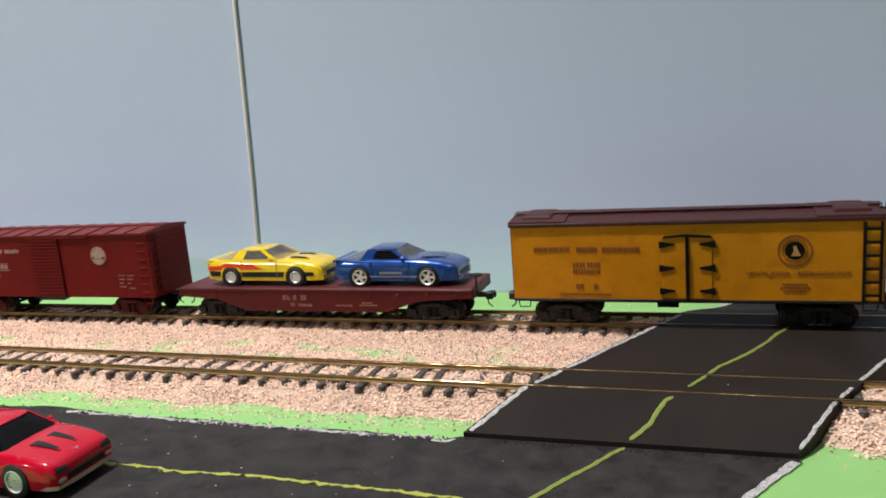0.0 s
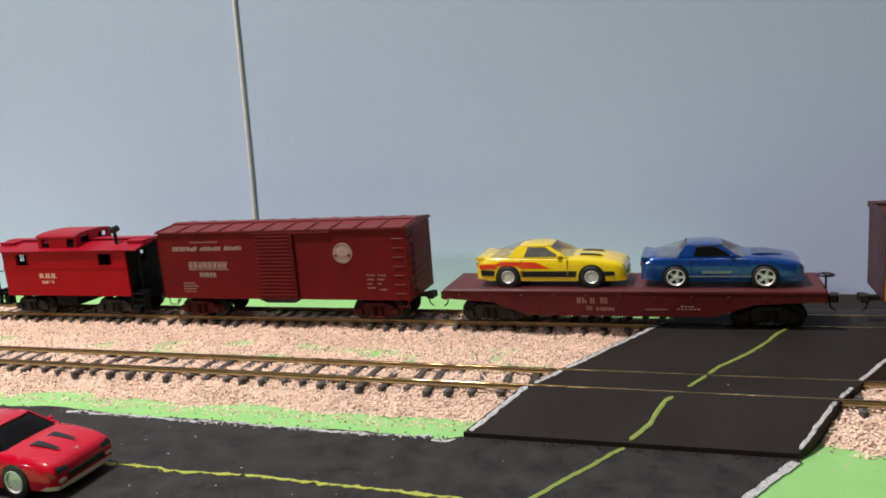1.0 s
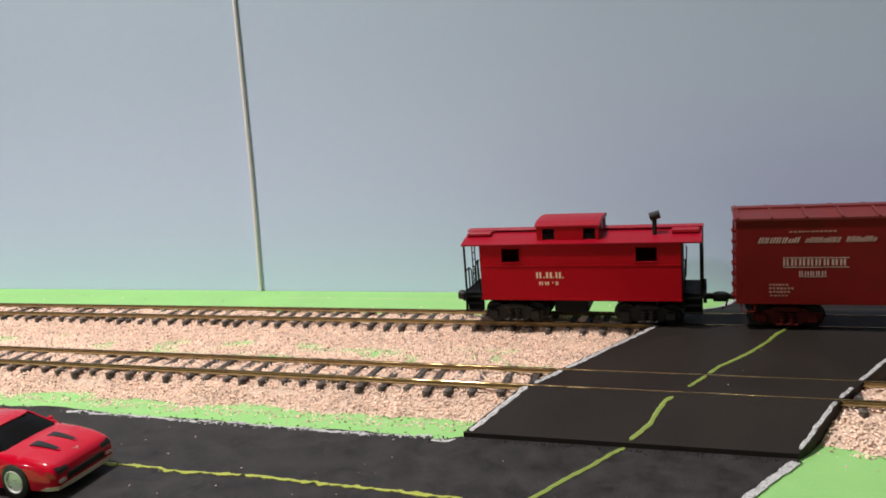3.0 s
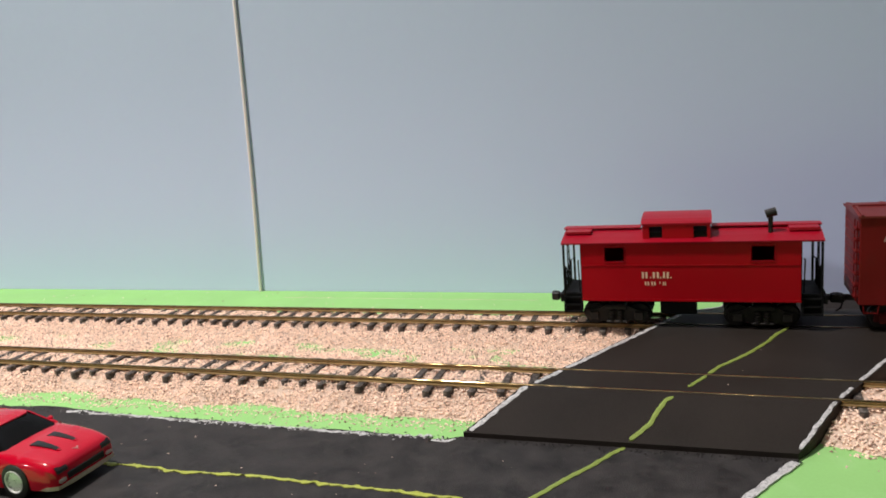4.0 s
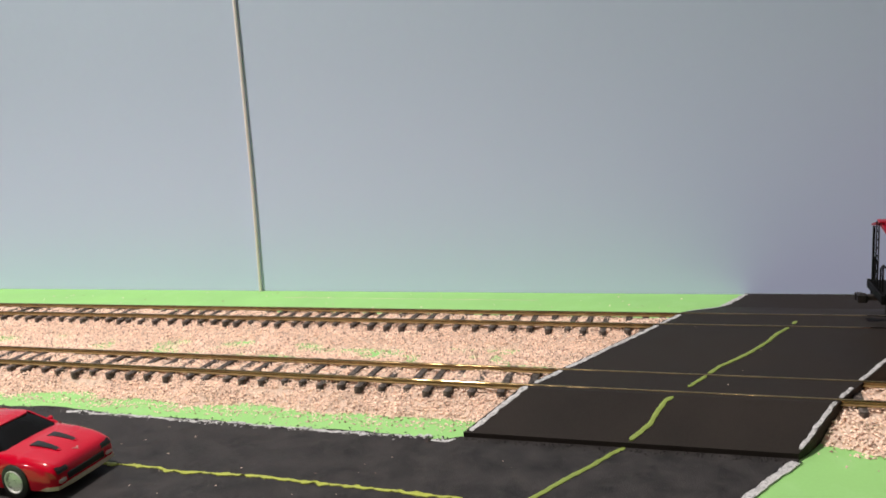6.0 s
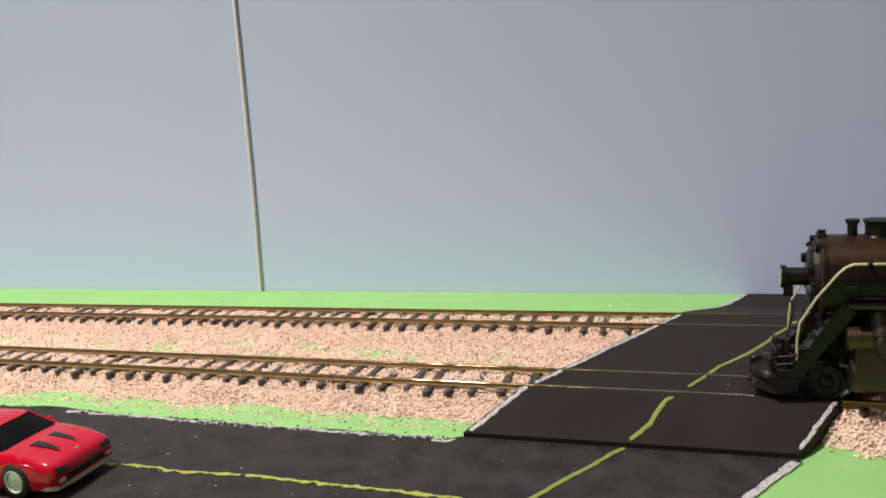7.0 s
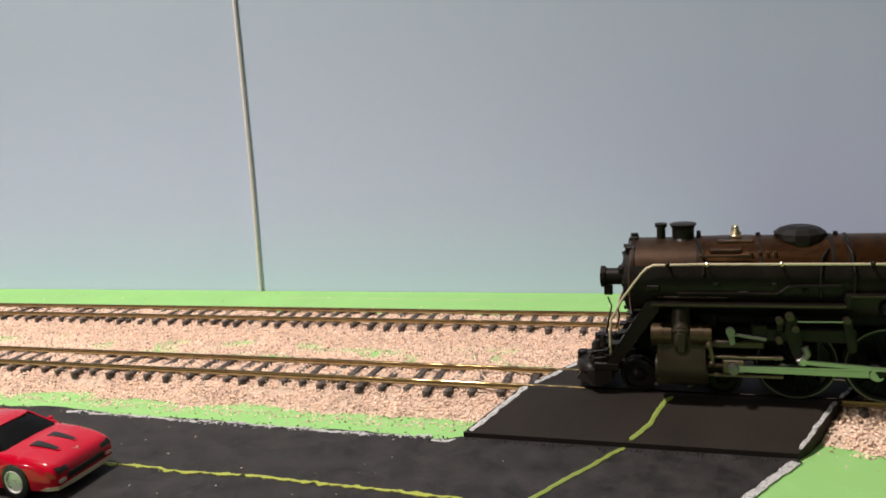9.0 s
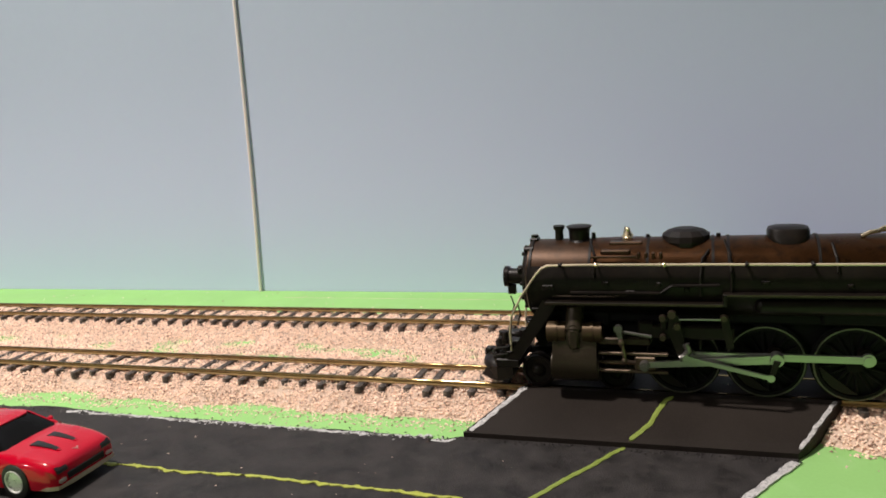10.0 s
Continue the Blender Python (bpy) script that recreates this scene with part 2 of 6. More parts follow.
stroke("road_marking", along_left(-0.0505, -0.0145), 0.0026, slab_z, M_WHITE_LINE, "rough white painted edge line on the black ramp", 0.30)
stroke("road_marking", along_left(-0.0095, 0.0095), 0.0026, slab_z, M_WHITE_LINE, "rough white painted edge line on the black ramp", 0.30)
stroke("road_marking", along_left(0.0135, 0.091), 0.0026, slab_z, M_WHITE_LINE, "rough white painted edge line on the black ramp", 0.30)
stroke("road_marking", along_left(0.0945, 0.114), 0.0026, slab_z, M_WHITE_LINE, "rough white painted edge line on the black ramp", 0.30)
stroke("road_marking", along_left(-0.0475, -0.0145, 0.1386), 0.0017, slab_z, M_WHITE_LINE, "rough white painted edge line on the black ramp", 0.16)
stroke("road_marking", along_left(-0.010, 0.003, 0.1386), 0.0017, slab_z, M_WHITE_LINE, "rough white painted edge line on the black ramp", 0.16)
stroke("road_marking", along_left(0.012, 0.092, 0.1386), 0.0019, slab_z, M_WHITE_LINE, "rough white painted edge line on the black ramp", 0.16)
stroke("road_marking", [(-0.0125, 0.128), (0.0, 0.153), (0.0085, 0.171)], 0.0018, slab_z, M_WHITE_LINE, "thin white edge line beside the road", 0.3)
stroke("road_marking", [(0.0095, 0.173), (0.018, 0.189), (0.0262, 0.2052)], 0.0032, road_z, M_WHITE_LINE, "rough white edge line on the road", 0.3)
stroke("road_marking", [(0.0325, -0.0525), (0.022, -0.069), (0.0125, -0.0850), (-0.002, -0.11)], 0.0034, road_z, M_WHITE_LINE, "thick cracked white edge line on the road", 0.2)
for a, b in ((-0.335, -0.306), (-0.302, -0.262), (-0.258, -0.236), (-0.232, -0.199), (-0.196, -0.142), (-0.138, -0.121)):
    stroke("road_marking", [(a + (b - a) * k / 8, -0.0556 + jitter(0.0012) + (0.0025 if a > -0.15 else 0) * k / 8) for k in range(9)], 0.0015, road_z, M_WHITE_LINE, "chipped white edge line along the black road", 0.75)
stroke("road_marking", [(-0.1205, -0.0572), (-0.1168, -0.0579), (-0.1121, -0.0570), (-0.1093, -0.0547)], 0.0016, road_z, M_WHITE_LINE, "short white hooked stroke at the road corner", 0.5)
stroke("road_marking", [(-0.0321, -0.0495), (-0.0285, -0.044), (-0.0245, -0.0378), (-0.0215, -0.028), (-0.0187, -0.021), (-0.0155, -0.0176)], 0.0021, slab_z, M_OLIVE_LINE, "wavy olive green painted centre line", 0.16, 0.0005)
stroke("road_marking", [(-0.0088, -0.0055), (-0.0065, -0.0005), (-0.0028, 0.0062), (-0.0010, 0.0100)], 0.0019, slab_z, M_OLIVE_LINE, "wavy olive green painted centre line", 0.16, 0.0005)
stroke("road_marking", [(0.0001, 0.0131), (0.0055, 0.024), (0.0125, 0.034), (0.0199, 0.0452), (0.030, 0.064), (0.0365, 0.080), (0.0429, 0.0911)], 0.0021, slab_z, M_OLIVE_LINE, "wavy olive green painted centre line", 0.16, 0.0005)
stroke("road_marking", [(0.0462, 0.0988), (0.0470, 0.1010), (0.0484, 0.1042)], 0.0021, slab_z, M_OLIVE_LINE, "short olive green painted dash between the far rails", 0.16, 0.0004)
stroke("road_marking", [(-0.0344, -0.0516), (-0.039, -0.0575), (-0.0462, -0.0706), (-0.0545, -0.0830), (-0.0629, -0.0975), (-0.075, -0.115)], 0.0022, road_z, M_OLIVE_LINE, "wavy olive green painted centre line", 0.16, 0.0005)
stroke("road_marking", [(-0.40, -0.106), (-0.30, -0.106), (-0.2623, -0.1055), (-0.232, -0.1048), (-0.2277, -0.1066), (-0.1854, -0.1035), (-0.1575, -0.1043), (-0.1315, -0.1042), (-0.1019, -0.1049), (-0.09, -0.1055)], 0.0017, road_z, M_YELLOW_LINE, "jagged yellow-green painted centre line", 0.75, 0.0006)

# ---- tracks ----
def rail_mesh(name):
    h = 0.0009
    prof = [(-0.0017, 0), (0.0017, 0), (0.0017, 0.0004), (0.0004, 0.0007), (0.0004, 0.0014), (h, 0.0017), (h, 0.0020), (0.0008, 0.0023), (0.0006, 0.00245), (0.0002, 0.0026), (-0.0002, 0.0026), (-0.0006, 0.00245), (-0.0008, 0.0023), (-h, 0.0020), (-h, 0.0017), (-0.0004, 0.0014), (-0.0004, 0.0007), (-0.0017, 0.0004)]
    me = mesh_of(name, prism(B(), prof, "x", X0, X1), M_RAIL_SIDE)
    me.materials.append(M_RAIL)
    for p in me.polygons:
        if p.center.z > 0.0021 * K:
            p.material_index = 1
    return me


RAIL_MESH = rail_mesh("rail")
TIE_MESH = mesh_of("tie", box(B(), -0.0019, 0.0019, -0.0187, 0.0187, -0.0040, 0.0, 0.0003), M_TIE)


def track(y, pitch, seed, label, yaw=0.0):
    ob = thing("railway_track", label, "railway track", place(0, y, 0, 0, 0, yaw), kind="structure")
    r = random.Random(seed)
    for side in (-1, 1):
        shared("rail", RAIL_MESH, ob, place(0, side * 0.01175, RAIL - 0.0026))
    x = -0.98
    while x < 1.15:
        left = -0.1064 + 0.53 * (y + 0.0518)
        if not left + 0.006 < x < left + 0.132:
            shared("tie", TIE_MESH, ob, place(x, r.uniform(-0.0022, 0.0022), RAIL - 0.0026 - r.uniform(0, 0.0005), 0, 0, r.uniform(-3, 3)))
        x += pitch * r.uniform(0.80, 1.2)
    return ob


track(YF, 0.0126, 11, "brass-railed model track with dark ties beside the road")
track(far_y(0.0), 0.0118, 12, "brass-railed model track with dark ties near the backdrop", YAW)


# ---- ballast: a bed of its own height and loose stones on it ----
def bed_z(x, y):
    """Height of the ballast surface; below zero where the green top shows."""
    best = -0.002
    yb = far_y(x)
    for yc in (YF, yb):
        d = abs(y - yc)
        best = max(best, min(0.0076, 0.0074 - (d - 0.0148) * (0.38 if y < YF else 0.34 if y < yc or yc == YF else 0.6)))
    if min(abs(y - YF), abs(y - yb)) < 0.0095:
        best += 0.0007
    if YF < y < yb:
        best = max(best, 0.0009)
    n = noise.noise(Vector((x * 38, y * 60, 2.0))) * 0.0019 + noise.noise(Vector((x * 130, y * 150, 7.0))) * 0.0008
    if y < YF - 0.02:
        n += noise.noise(Vector((x * 24, 4.0, 1.0))) * 0.0032 + noise.noise(Vector((x * 75, 9.0, 1.0))) * 0.0014
    return best + n


def off_ballast(x, y):
    left = slab_left(y) if y < 0.12 else slab_left(0.12) + (y - 0.12) * 0.49
    return left - 0.0005 < x < left + 0.1407


bed_bm = B()
nx, ny = 300, 44
grid = {}
for i in range(nx + 1):
    for j in range(ny + 1):
        gx, gy = -1.0 + 2.2 * i / nx, -0.05 + 0.19 * j / ny
        grid[i, j] = bed_bm.verts.new((gx, gy, bed_z(gx, gy) - 0.0006))
for i in range(nx):
    for j in range(ny):
        bed_bm.faces.new((grid[i, j], grid[i + 1, j], grid[i + 1, j + 1], grid[i, j + 1]))
structure("ballast_bed", bed_bm, M_BALLAST_BED, "packed bed of pinkish-tan ballast under the tracks", "ballast")


def scatter(n, xa, xb, ya, yb, size, seed):
    r = np.random.RandomState(seed)
    base = np.array([(1, 0, 0), (-1, 0, 0), (0, 1, 0), (0, -1, 0), (0, 0, 1), (0, 0, -1)], float)
    tris = np.array([(0, 2, 4), (2, 1, 4), (1, 3, 4), (3, 0, 4), (2, 0, 5), (1, 2, 5), (3, 1, 5), (0, 3, 5)])
    px, py = r.uniform(xa, xb, n), r.uniform(ya, yb, n)
    verts, keep = [], 0
    for a, b in zip(px, py):
        if off_ballast(a, b):
            continue
        z = bed_z(a, b)
        edge_thin = z < 0.0012
        if z < -0.0004 and r.rand() > 0.10:
            continue
        if edge_thin and r.rand() > 0.75:
            continue
        s = size * r.uniform(0.6, 1.35)
        spin = r.uniform(0, 6.28)
        c, sn = math.cos(spin), math.sin(spin)
        v = base * (s * r.uniform(0.7, 1.2, (6, 1))) + r.uniform(-0.25, 0.25, (6, 3)) * s
        x2, y2 = v[:, 0] * c - v[:, 1] * sn, v[:, 0] * sn + v[:, 1] * c
        verts.append(np.stack([x2 + a, y2 + b, v[:, 2] * 0.8 + max(z, 0.0) + s * r.uniform(0.0, 0.7)], 1))
        keep += 1
    me = bpy.data.meshes.new("ballast_stones")
    allv = np.concatenate(verts)
    faces = (tris[None] + 6 * np.arange(keep)[:, None, None]).reshape(-1, 3)
    me.from_pydata((allv * K).tolist(), [], faces.tolist())
    me.materials.append(M_STONE)
    ob = new("ballast_stones", me)
    return tagged(ob, "loose pinkish-tan ballast stones between and beside the rails", "ballast", kind="stuff")


scatter(145000, -0.72, 0.02, -0.046, 0.130, 0.00056, 21)
scatter(16000, 0.03, 0.16, -0.044, 0.130, 0.00068, 22)
scatter(5000, -0.98, -0.72, -0.044, 0.130, 0.0010, 23)


def crumbs(name, label, mat, places, size, seed):
    """Loose specks that lie where they fell. places: (x, y, z)."""
    r = random.Random(seed)
    verts, faces = [], []
    for x, y, z in places:
        q = size * r.uniform(0.4, 1.3)
        k = len(verts)
        for a, b, c in ((1, 0, 0), (-1, 0, 0), (0, 1, 0), (0, -1, 0), (0, 0, 1), (0, 0, -0.3)):
            verts.append((x + (a + r.uniform(-0.3, 0.3)) * q, y + (b + r.uniform(-0.3, 0.3)) * q, z + c * q * 0.8))
        faces += [(k, k + 2, k + 4), (k + 2, k + 1, k + 4), (k + 1, k + 3, k + 4), (k + 3, k, k + 4), (k + 2, k, k + 5), (k + 1, k + 2, k + 5), (k + 3, k + 1, k + 5), (k, k + 3, k + 5)]
    me = bpy.data.meshes.new(name)
    me.from_pydata(verts, [], faces)
    me.transform(SHRINK)
    me.materials.append(mat)
    return tagged(new(name, me), label, "debris", kind="stuff")


front = [(-0.106 + 0.14 * q + 0.0004, -0.0530 + 0.002 * q - abs(rng.gauss(0, 0.0016)), 0.0009) for q in (rng.random() for k in range(190))]
crumbs("road_crumbs", "black crumbs along the foot of the ramp", M_ASPHALT, front, 0.0006, 31)
edge_bits = [(rng.uniform(-0.40, -0.11), -0.0548 + rng.gauss(0, 0.0016), 0.0009) for k in range(150)]
crumbs("edge_crumbs", "black crumbs along the road edge", M_ASPHALT, edge_bits, 0.0006, 32)
flecks = [(rng.uniform(-0.34, -0.115), -0.0560 + rng.gauss(0, 0.0013), 0.0009) for k in range(260)]
crumbs("paint_flecks", "white paint flecks along the black road edge", M_WHITE_LINE, flecks, 0.0006, 36)
spill = [(x, -0.0375 - abs(rng.gauss(0, 0.0045)) * (1 + 0.9 * noise.noise(Vector((x * 30, 2.0, 8.0)))), 0.0003) for x in (rng.uniform(-0.42, -0.105) for k in range(420))]
crumbs("spilt_stones", "ballast stones spilt over the green table edge", M_STONE, spill, 0.00062, 37)
specks = [(slab_left(y) + rng.uniform(0.01, 0.13), y, 0.0118) for y in (rng.uniform(-0.012, 0.11) for k in range(5))] + [(rng.uniform(-0.33, 0.0), rng.uniform(-0.15, -0.062), 0.0009) for k in range(45)]
crumbs("dust_specks", "pale dust specks on the black road", M_STONE, specks, 0.00028, 33)
strays = [(rng.uniform(-0.6, 0.02), rng.uniform(0.135, 0.2), 0.0002) for k in range(60)] + [(rng.uniform(0.045, 0.09), rng.uniform(-0.06, -0.038), 0.0002) for k in range(12)] + [(rng.uniform(-0.42, -0.12), rng.gauss(-0.043, 0.004), 0.0002) for k in range(110)]
crumbs("stray_stones", "stray ballast stones on the green table top", M_STONE, strays, 0.0007, 34)
dark_bits = [(rng.uniform(-0.6, 0.0), rng.uniform(0.14, 0.2), 0.0002) for k in range(26)] + [(rng.uniform(-0.42, -0.12), rng.gauss(-0.043, 0.004), 0.0002) for k in range(60)]
crumbs("dark_crumbs", "dark brown crumbs on the green table top", M_BALLAST_BED, dark_bits, 0.0006, 35)

stroke("board_joint", [(-0.34, 0.186), (-0.28, 0.1862), (-0.20, 0.1858), (-0.12, 0.186)], 0.0005, lambda y: -0.0001, M_BALLAST_BED, "thin dark joint line in the green table top", 0.3)

# ---- paint of the trains and cars ----
M_OXIDE = material("oxide_red_paint", (0.142, 0.0076, 0.0074), 0.5, vary=0.2, scale=45, fine=900, bump=0.1, spots=(0.100, 0.011, 0.009), spot_amount=0.45, spec=0.12)
M_OXIDE_ROOF = material("oxide_roof_paint", (0.165, 0.022, 0.021), 0.45, vary=0.2, scale=45, fine=900, bump=0.15, spec=0.22)
M_TRUCK_RED = material("dirty_oxide_red", (0.070, 0.007, 0.007), 0.55, vary=0.35, scale=110, fine=1200, bump=0.2, spots=(0.012, 0.008, 0.008), spot_amount=0.7, spec=0.15)
M_FLAT = material("weathered_oxide_paint", (0.088, 0.0075, 0.0085), 0.45, vary=0.22, scale=55, fine=900, bump=0.15, spots=(0.11, 0.018, 0.018), spot_amount=0.35, spec=0.25)
M_DECK = material("dusty_oxide_deck", (0.105, 0.022, 0.022), 0.5, vary=0.25, scale=60, fine=900, bump=0.2, spots=(0.15, 0.055, 0.05), spot_amount=0.4, spec=0.35)
M_CABOOSE = material("bright_red_plastic", (0.37, 0.001, 0.0075), 0.42, vary=0.1, scale=35, fine=700, bump=0.05, spec=0.17)
M_CABOOSE_ROOF = material("red_roof_plastic", (0.33, 0.002, 0.015), 0.42, vary=0.08, scale=35, fine=700, bump=0.05, spec=0.25)
M_REEFER = material("ochre_yellow_paint", (0.56, 0.215, 0.002), 0.45, vary=0.16, scale=35, fine=800, bump=0.1, spots=(0.40, 0.130, 0.001), spot_amount=0.5, spec=0.25)
M_BROWN = material("brown_roof_paint", (0.058, 0.014, 0.014), 0.5, vary=0.3, scale=45, fine=900, bump=0.2, spots=(0.10, 0.035, 0.032), spot_amount=0.35, spec=0.3)
M_BLACK = material("black_plastic", (0.007, 0.007, 0.007), 0.6, vary=0.2, scale=80, fine=900, bump=0.1, spec=0.1)
M_GRIMY = material("grimy_black", (0.0115, 0.0100, 0.0088), 0.48, vary=0.35, scale=110, fine=1200, bump=0.2, spots=(0.050, 0.040, 0.032), spot_amount=0.5, spec=0.32)
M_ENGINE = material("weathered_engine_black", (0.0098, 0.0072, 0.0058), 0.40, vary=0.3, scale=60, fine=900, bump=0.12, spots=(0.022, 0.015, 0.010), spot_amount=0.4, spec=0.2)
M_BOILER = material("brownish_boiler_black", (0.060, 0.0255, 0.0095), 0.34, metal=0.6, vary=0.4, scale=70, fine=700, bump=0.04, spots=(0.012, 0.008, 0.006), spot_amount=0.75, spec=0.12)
M_SMOKEBOX = material("sooty_smokebox_brown", (0.056, 0.029, 0.015), 0.38, metal=0.5, vary=0.35, scale=70, fine=800, bump=0.06, spots=(0.012, 0.009, 0.007), spot_amount=0.6, spec=0.3)
M_CYLINDER = material("oily_grey_black", (0.042, 0.031, 0.020), 0.42, metal=0.3, vary=0.3, scale=80, fine=900, bump=0.12, spec=0.35)
M_BRONZE = material("dull_bronze", (0.080, 0.053, 0.028), 0.38, metal=0.6, vary=0.3, scale=120, fine=900, bump=0.1)
M_STEEL = material("bright_rod_steel", (0.40, 0.40, 0.375), 0.34, metal=1.0, vary=0.1, scale=90, fine=900, bump=0.05)
M_DULL_STEEL = material("dull_grey_steel", (0.20, 0.19, 0.18), 0.38, metal=0.8, vary=0.2, scale=90, fine=900, bump=0.1)
M_TYRE_RIM = material("grimy_steel_tyre", (0.13, 0.122, 0.105), 0.42, metal=0.8, vary=0.4, scale=90, fine=900, bump=0.1)
M_BRASS = material("brass_wire", (0.88, 0.72, 0.46), 0.3, metal=1.0, vary=0.1, scale=90, fine=900)
M_WIRE = material("yellowed_nickel_wire", (0.74, 0.62, 0.44), 0.38, metal=0.3, vary=0.15, scale=90, fine=900)
M_GUIDE_DARK = material("worn_dark_brown_steel", (0.060, 0.044, 0.032), 0.36, metal=0.6, vary=0.35, scale=90, fine=900, bump=0.1, spec=0.4)
M_GUIDE = material("oily_brown_steel", (0.17, 0.125, 0.09), 0.35, metal=0.8, vary=0.3, scale=90, fine=900, bump=0.1)
M_CREAM = material("faded_cream_print", (0.40, 0.27, 0.23), 0.6, vary=0.3, scale=320, fine=1800)
M_CREAM_DIM = material("dim_cream_print", (0.30, 0.19, 0.15), 0.6, vary=0.3, scale=320, fine=1800)
M_GOLD_PRINT = material("worn_gold_print", (0.50, 0.27, 0.08), 0.6, vary=0.3, scale=320, fine=1800)
M_PALE_PRINT = material("cream_print", (0.78, 0.60, 0.40), 0.6, vary=0.15, scale=320, fine=1800)
M_FADED = material("faint_pink_print", (0.32, 0.15, 0.12), 0.6, vary=0.35, scale=320, fine=1800)
M_RUST_PRINT = material("red_brown_print", (0.235, 0.062, 0.014), 0.55, vary=0.25, scale=320, fine=1800)
M_YELLOW_CAR = material("yellow_enamel", (0.88, 0.64, 0.006), 0.25, vary=0.04, coat=0.9, scale=50)
M_BLUE_CAR = material("metallic_blue_enamel", (0.009, 0.066, 0.31), 0.24, metal=0.5, vary=0.06, coat=1.0, scale=50)
M_BLUE_DARK = material("dark_blue_stripe", (0.008, 0.025, 0.12), 0.3, vary=0.05, coat=0.8)
M_RED_CAR = material("glossy_red_enamel", (0.53, 0.001, 0.020), 0.32, vary=0.05, coat=0.7, scale=50, spec=0.06)
M_SMOKE = material("smoky_grey_window", (0.10, 0.10, 0.085), 0.15, vary=0.3, scale=200, spec=0.4)
M_YELLOW_LAMP = material("dull_yellow_lamp", (0.36, 0.28, 0.02), 0.3, vary=0.15, coat=0.4)
M_YELLOW_SEAM = material("yellow_seam", (0.40, 0.24, 0.004), 0.5, vary=0.1)
M_RED_SEAM = material("dark_red_seam", (0.16, 0.002, 0.006), 0.5, vary=0.1)
M_FOG = material("pale_fog_lamp", (0.55, 0.40, 0.36), 0.25, vary=0.15, coat=0.5)
M_FLASH = material("orange_red_decal", (0.84, 0.055, 0.008), 0.35, vary=0.05, coat=0.3)
M_DARK_TRIM = material("dark_grey_trim", (0.014, 0.0145, 0.014), 0.4, vary=0.15, spec=0.25)
M_TAIL = material("dull_red_lens", (0.20, 0.008, 0.012), 0.3, vary=0.1, coat=0.3)
M_TYRE = material("black_tyre", (0.014, 0.014, 0.014), 0.55, vary=0.15)
M_CHROME = material("chrome", (0.84, 0.83, 0.80), 0.34, metal=0.35, vary=0.08)
M_CREAM_BUMPER = material("dull_cream_bumper", (0.50, 0.42, 0.30), 0.4, vary=0.1)
M_SILVER = material("silver_print", (0.32, 0.34, 0.40), 0.35, metal=0.6, vary=0.1)
M_DARK_GLASS = material("tinted_car_window", (0.006, 0.006, 0.006), 0.10, vary=0.05, spec=0.03)
M_CLEAR_GLASS = glass_material("smoky_clear_window", (0.26, 0.27, 0.25), 0.38)
M_ORANGE = material("orange_bulb_cap", (0.55, 0.12, 0.02), 0.4, vary=0.1)

# ---- how the trains run ----
SLACK, SLACK_FROM, SLACK_TO = 0.0038, 2.2, 3.5
TRAIN = [(0.0, 0.0005), (0.5, 0.1003), (1.0, 0.2025), (1.5, 0.3063), (2.0, 0.4071), (2.5, 0.5070), (2.7, 0.5463), (3.1, 0.6070), (3.5, 0.6390), (3.8, 0.6495), (4.0, 0.6567), (4.5, 0.6900), (5.0, 0.7360), (5.5, 0.7836), (5.7, 0.8022), (7.0, 0.92), (8.5, 1.05), (10.0, 1.17)]
ENGINE = [(0.0, 0.98), (2.0, 0.74), (4.0, 0.48), (5.0, 0.350), (5.7, 0.262), (6.2, 0.206), (6.5, 0.175), (6.8, 0.1445), (7.0, 0.1266), (7.1, 0.1188), (7.2, 0.1148), (7.3, 0.1100), (7.4, 0.1061), (7.5, 0.1025), (8.0, 0.0868), (8.5, 0.0676), (9.0, 0.0475), (9.5, 0.0239), (10.0, 0.0)]


def between(rows, t):
    """A smooth value between rows of (seconds, metres)."""
    n = len(rows)
    i = max(0, min(n - 2, sum(1 for r in rows if r[0] <= t) - 1))

    def slope(k):
        a, b = rows[max(k - 1, 0)], rows[min(k + 1, n - 1)]
        return (b[1] - a[1]) / (b[0] - a[0])
    (ta, va), (tb, vb) = rows[i], rows[i + 1]
    h = tb - ta
    u = (t - ta) / h
    return (2 * u ** 3 - 3 * u ** 2 + 1) * va + (u ** 3 - 2 * u ** 2 + u) * h * slope(i) + (3 * u ** 2 - 2 * u ** 3) * vb + (u ** 3 - u ** 2) * h * slope(i + 1)


TENTHS = [k / 10 for k in range(101)]
FINE = [k / 30 for k in range(301)]
keyed = []


def run(t, ahead):
    """How far a car has run; those ahead of the caboose lose their slack as the train brakes."""
    u = min(1.0, max(0.0, (t - SLACK_FROM) / (SLACK_TO - SLACK_FROM)))
    return between(TRAIN, t) - (SLACK * (3 * u * u - 2 * u ** 3) if ahead else 0.0)


def on_train(ob, x, z=RAIL, ahead=True):
    keyed.append((ob, [(t, place(x + run(t, ahead), far_y(x + run(t, ahead)), z, 0, 0, YAW)) for t in TENTHS]))
    ob.matrix_basis = place(x, far_y(x), z, 0, 0, YAW)


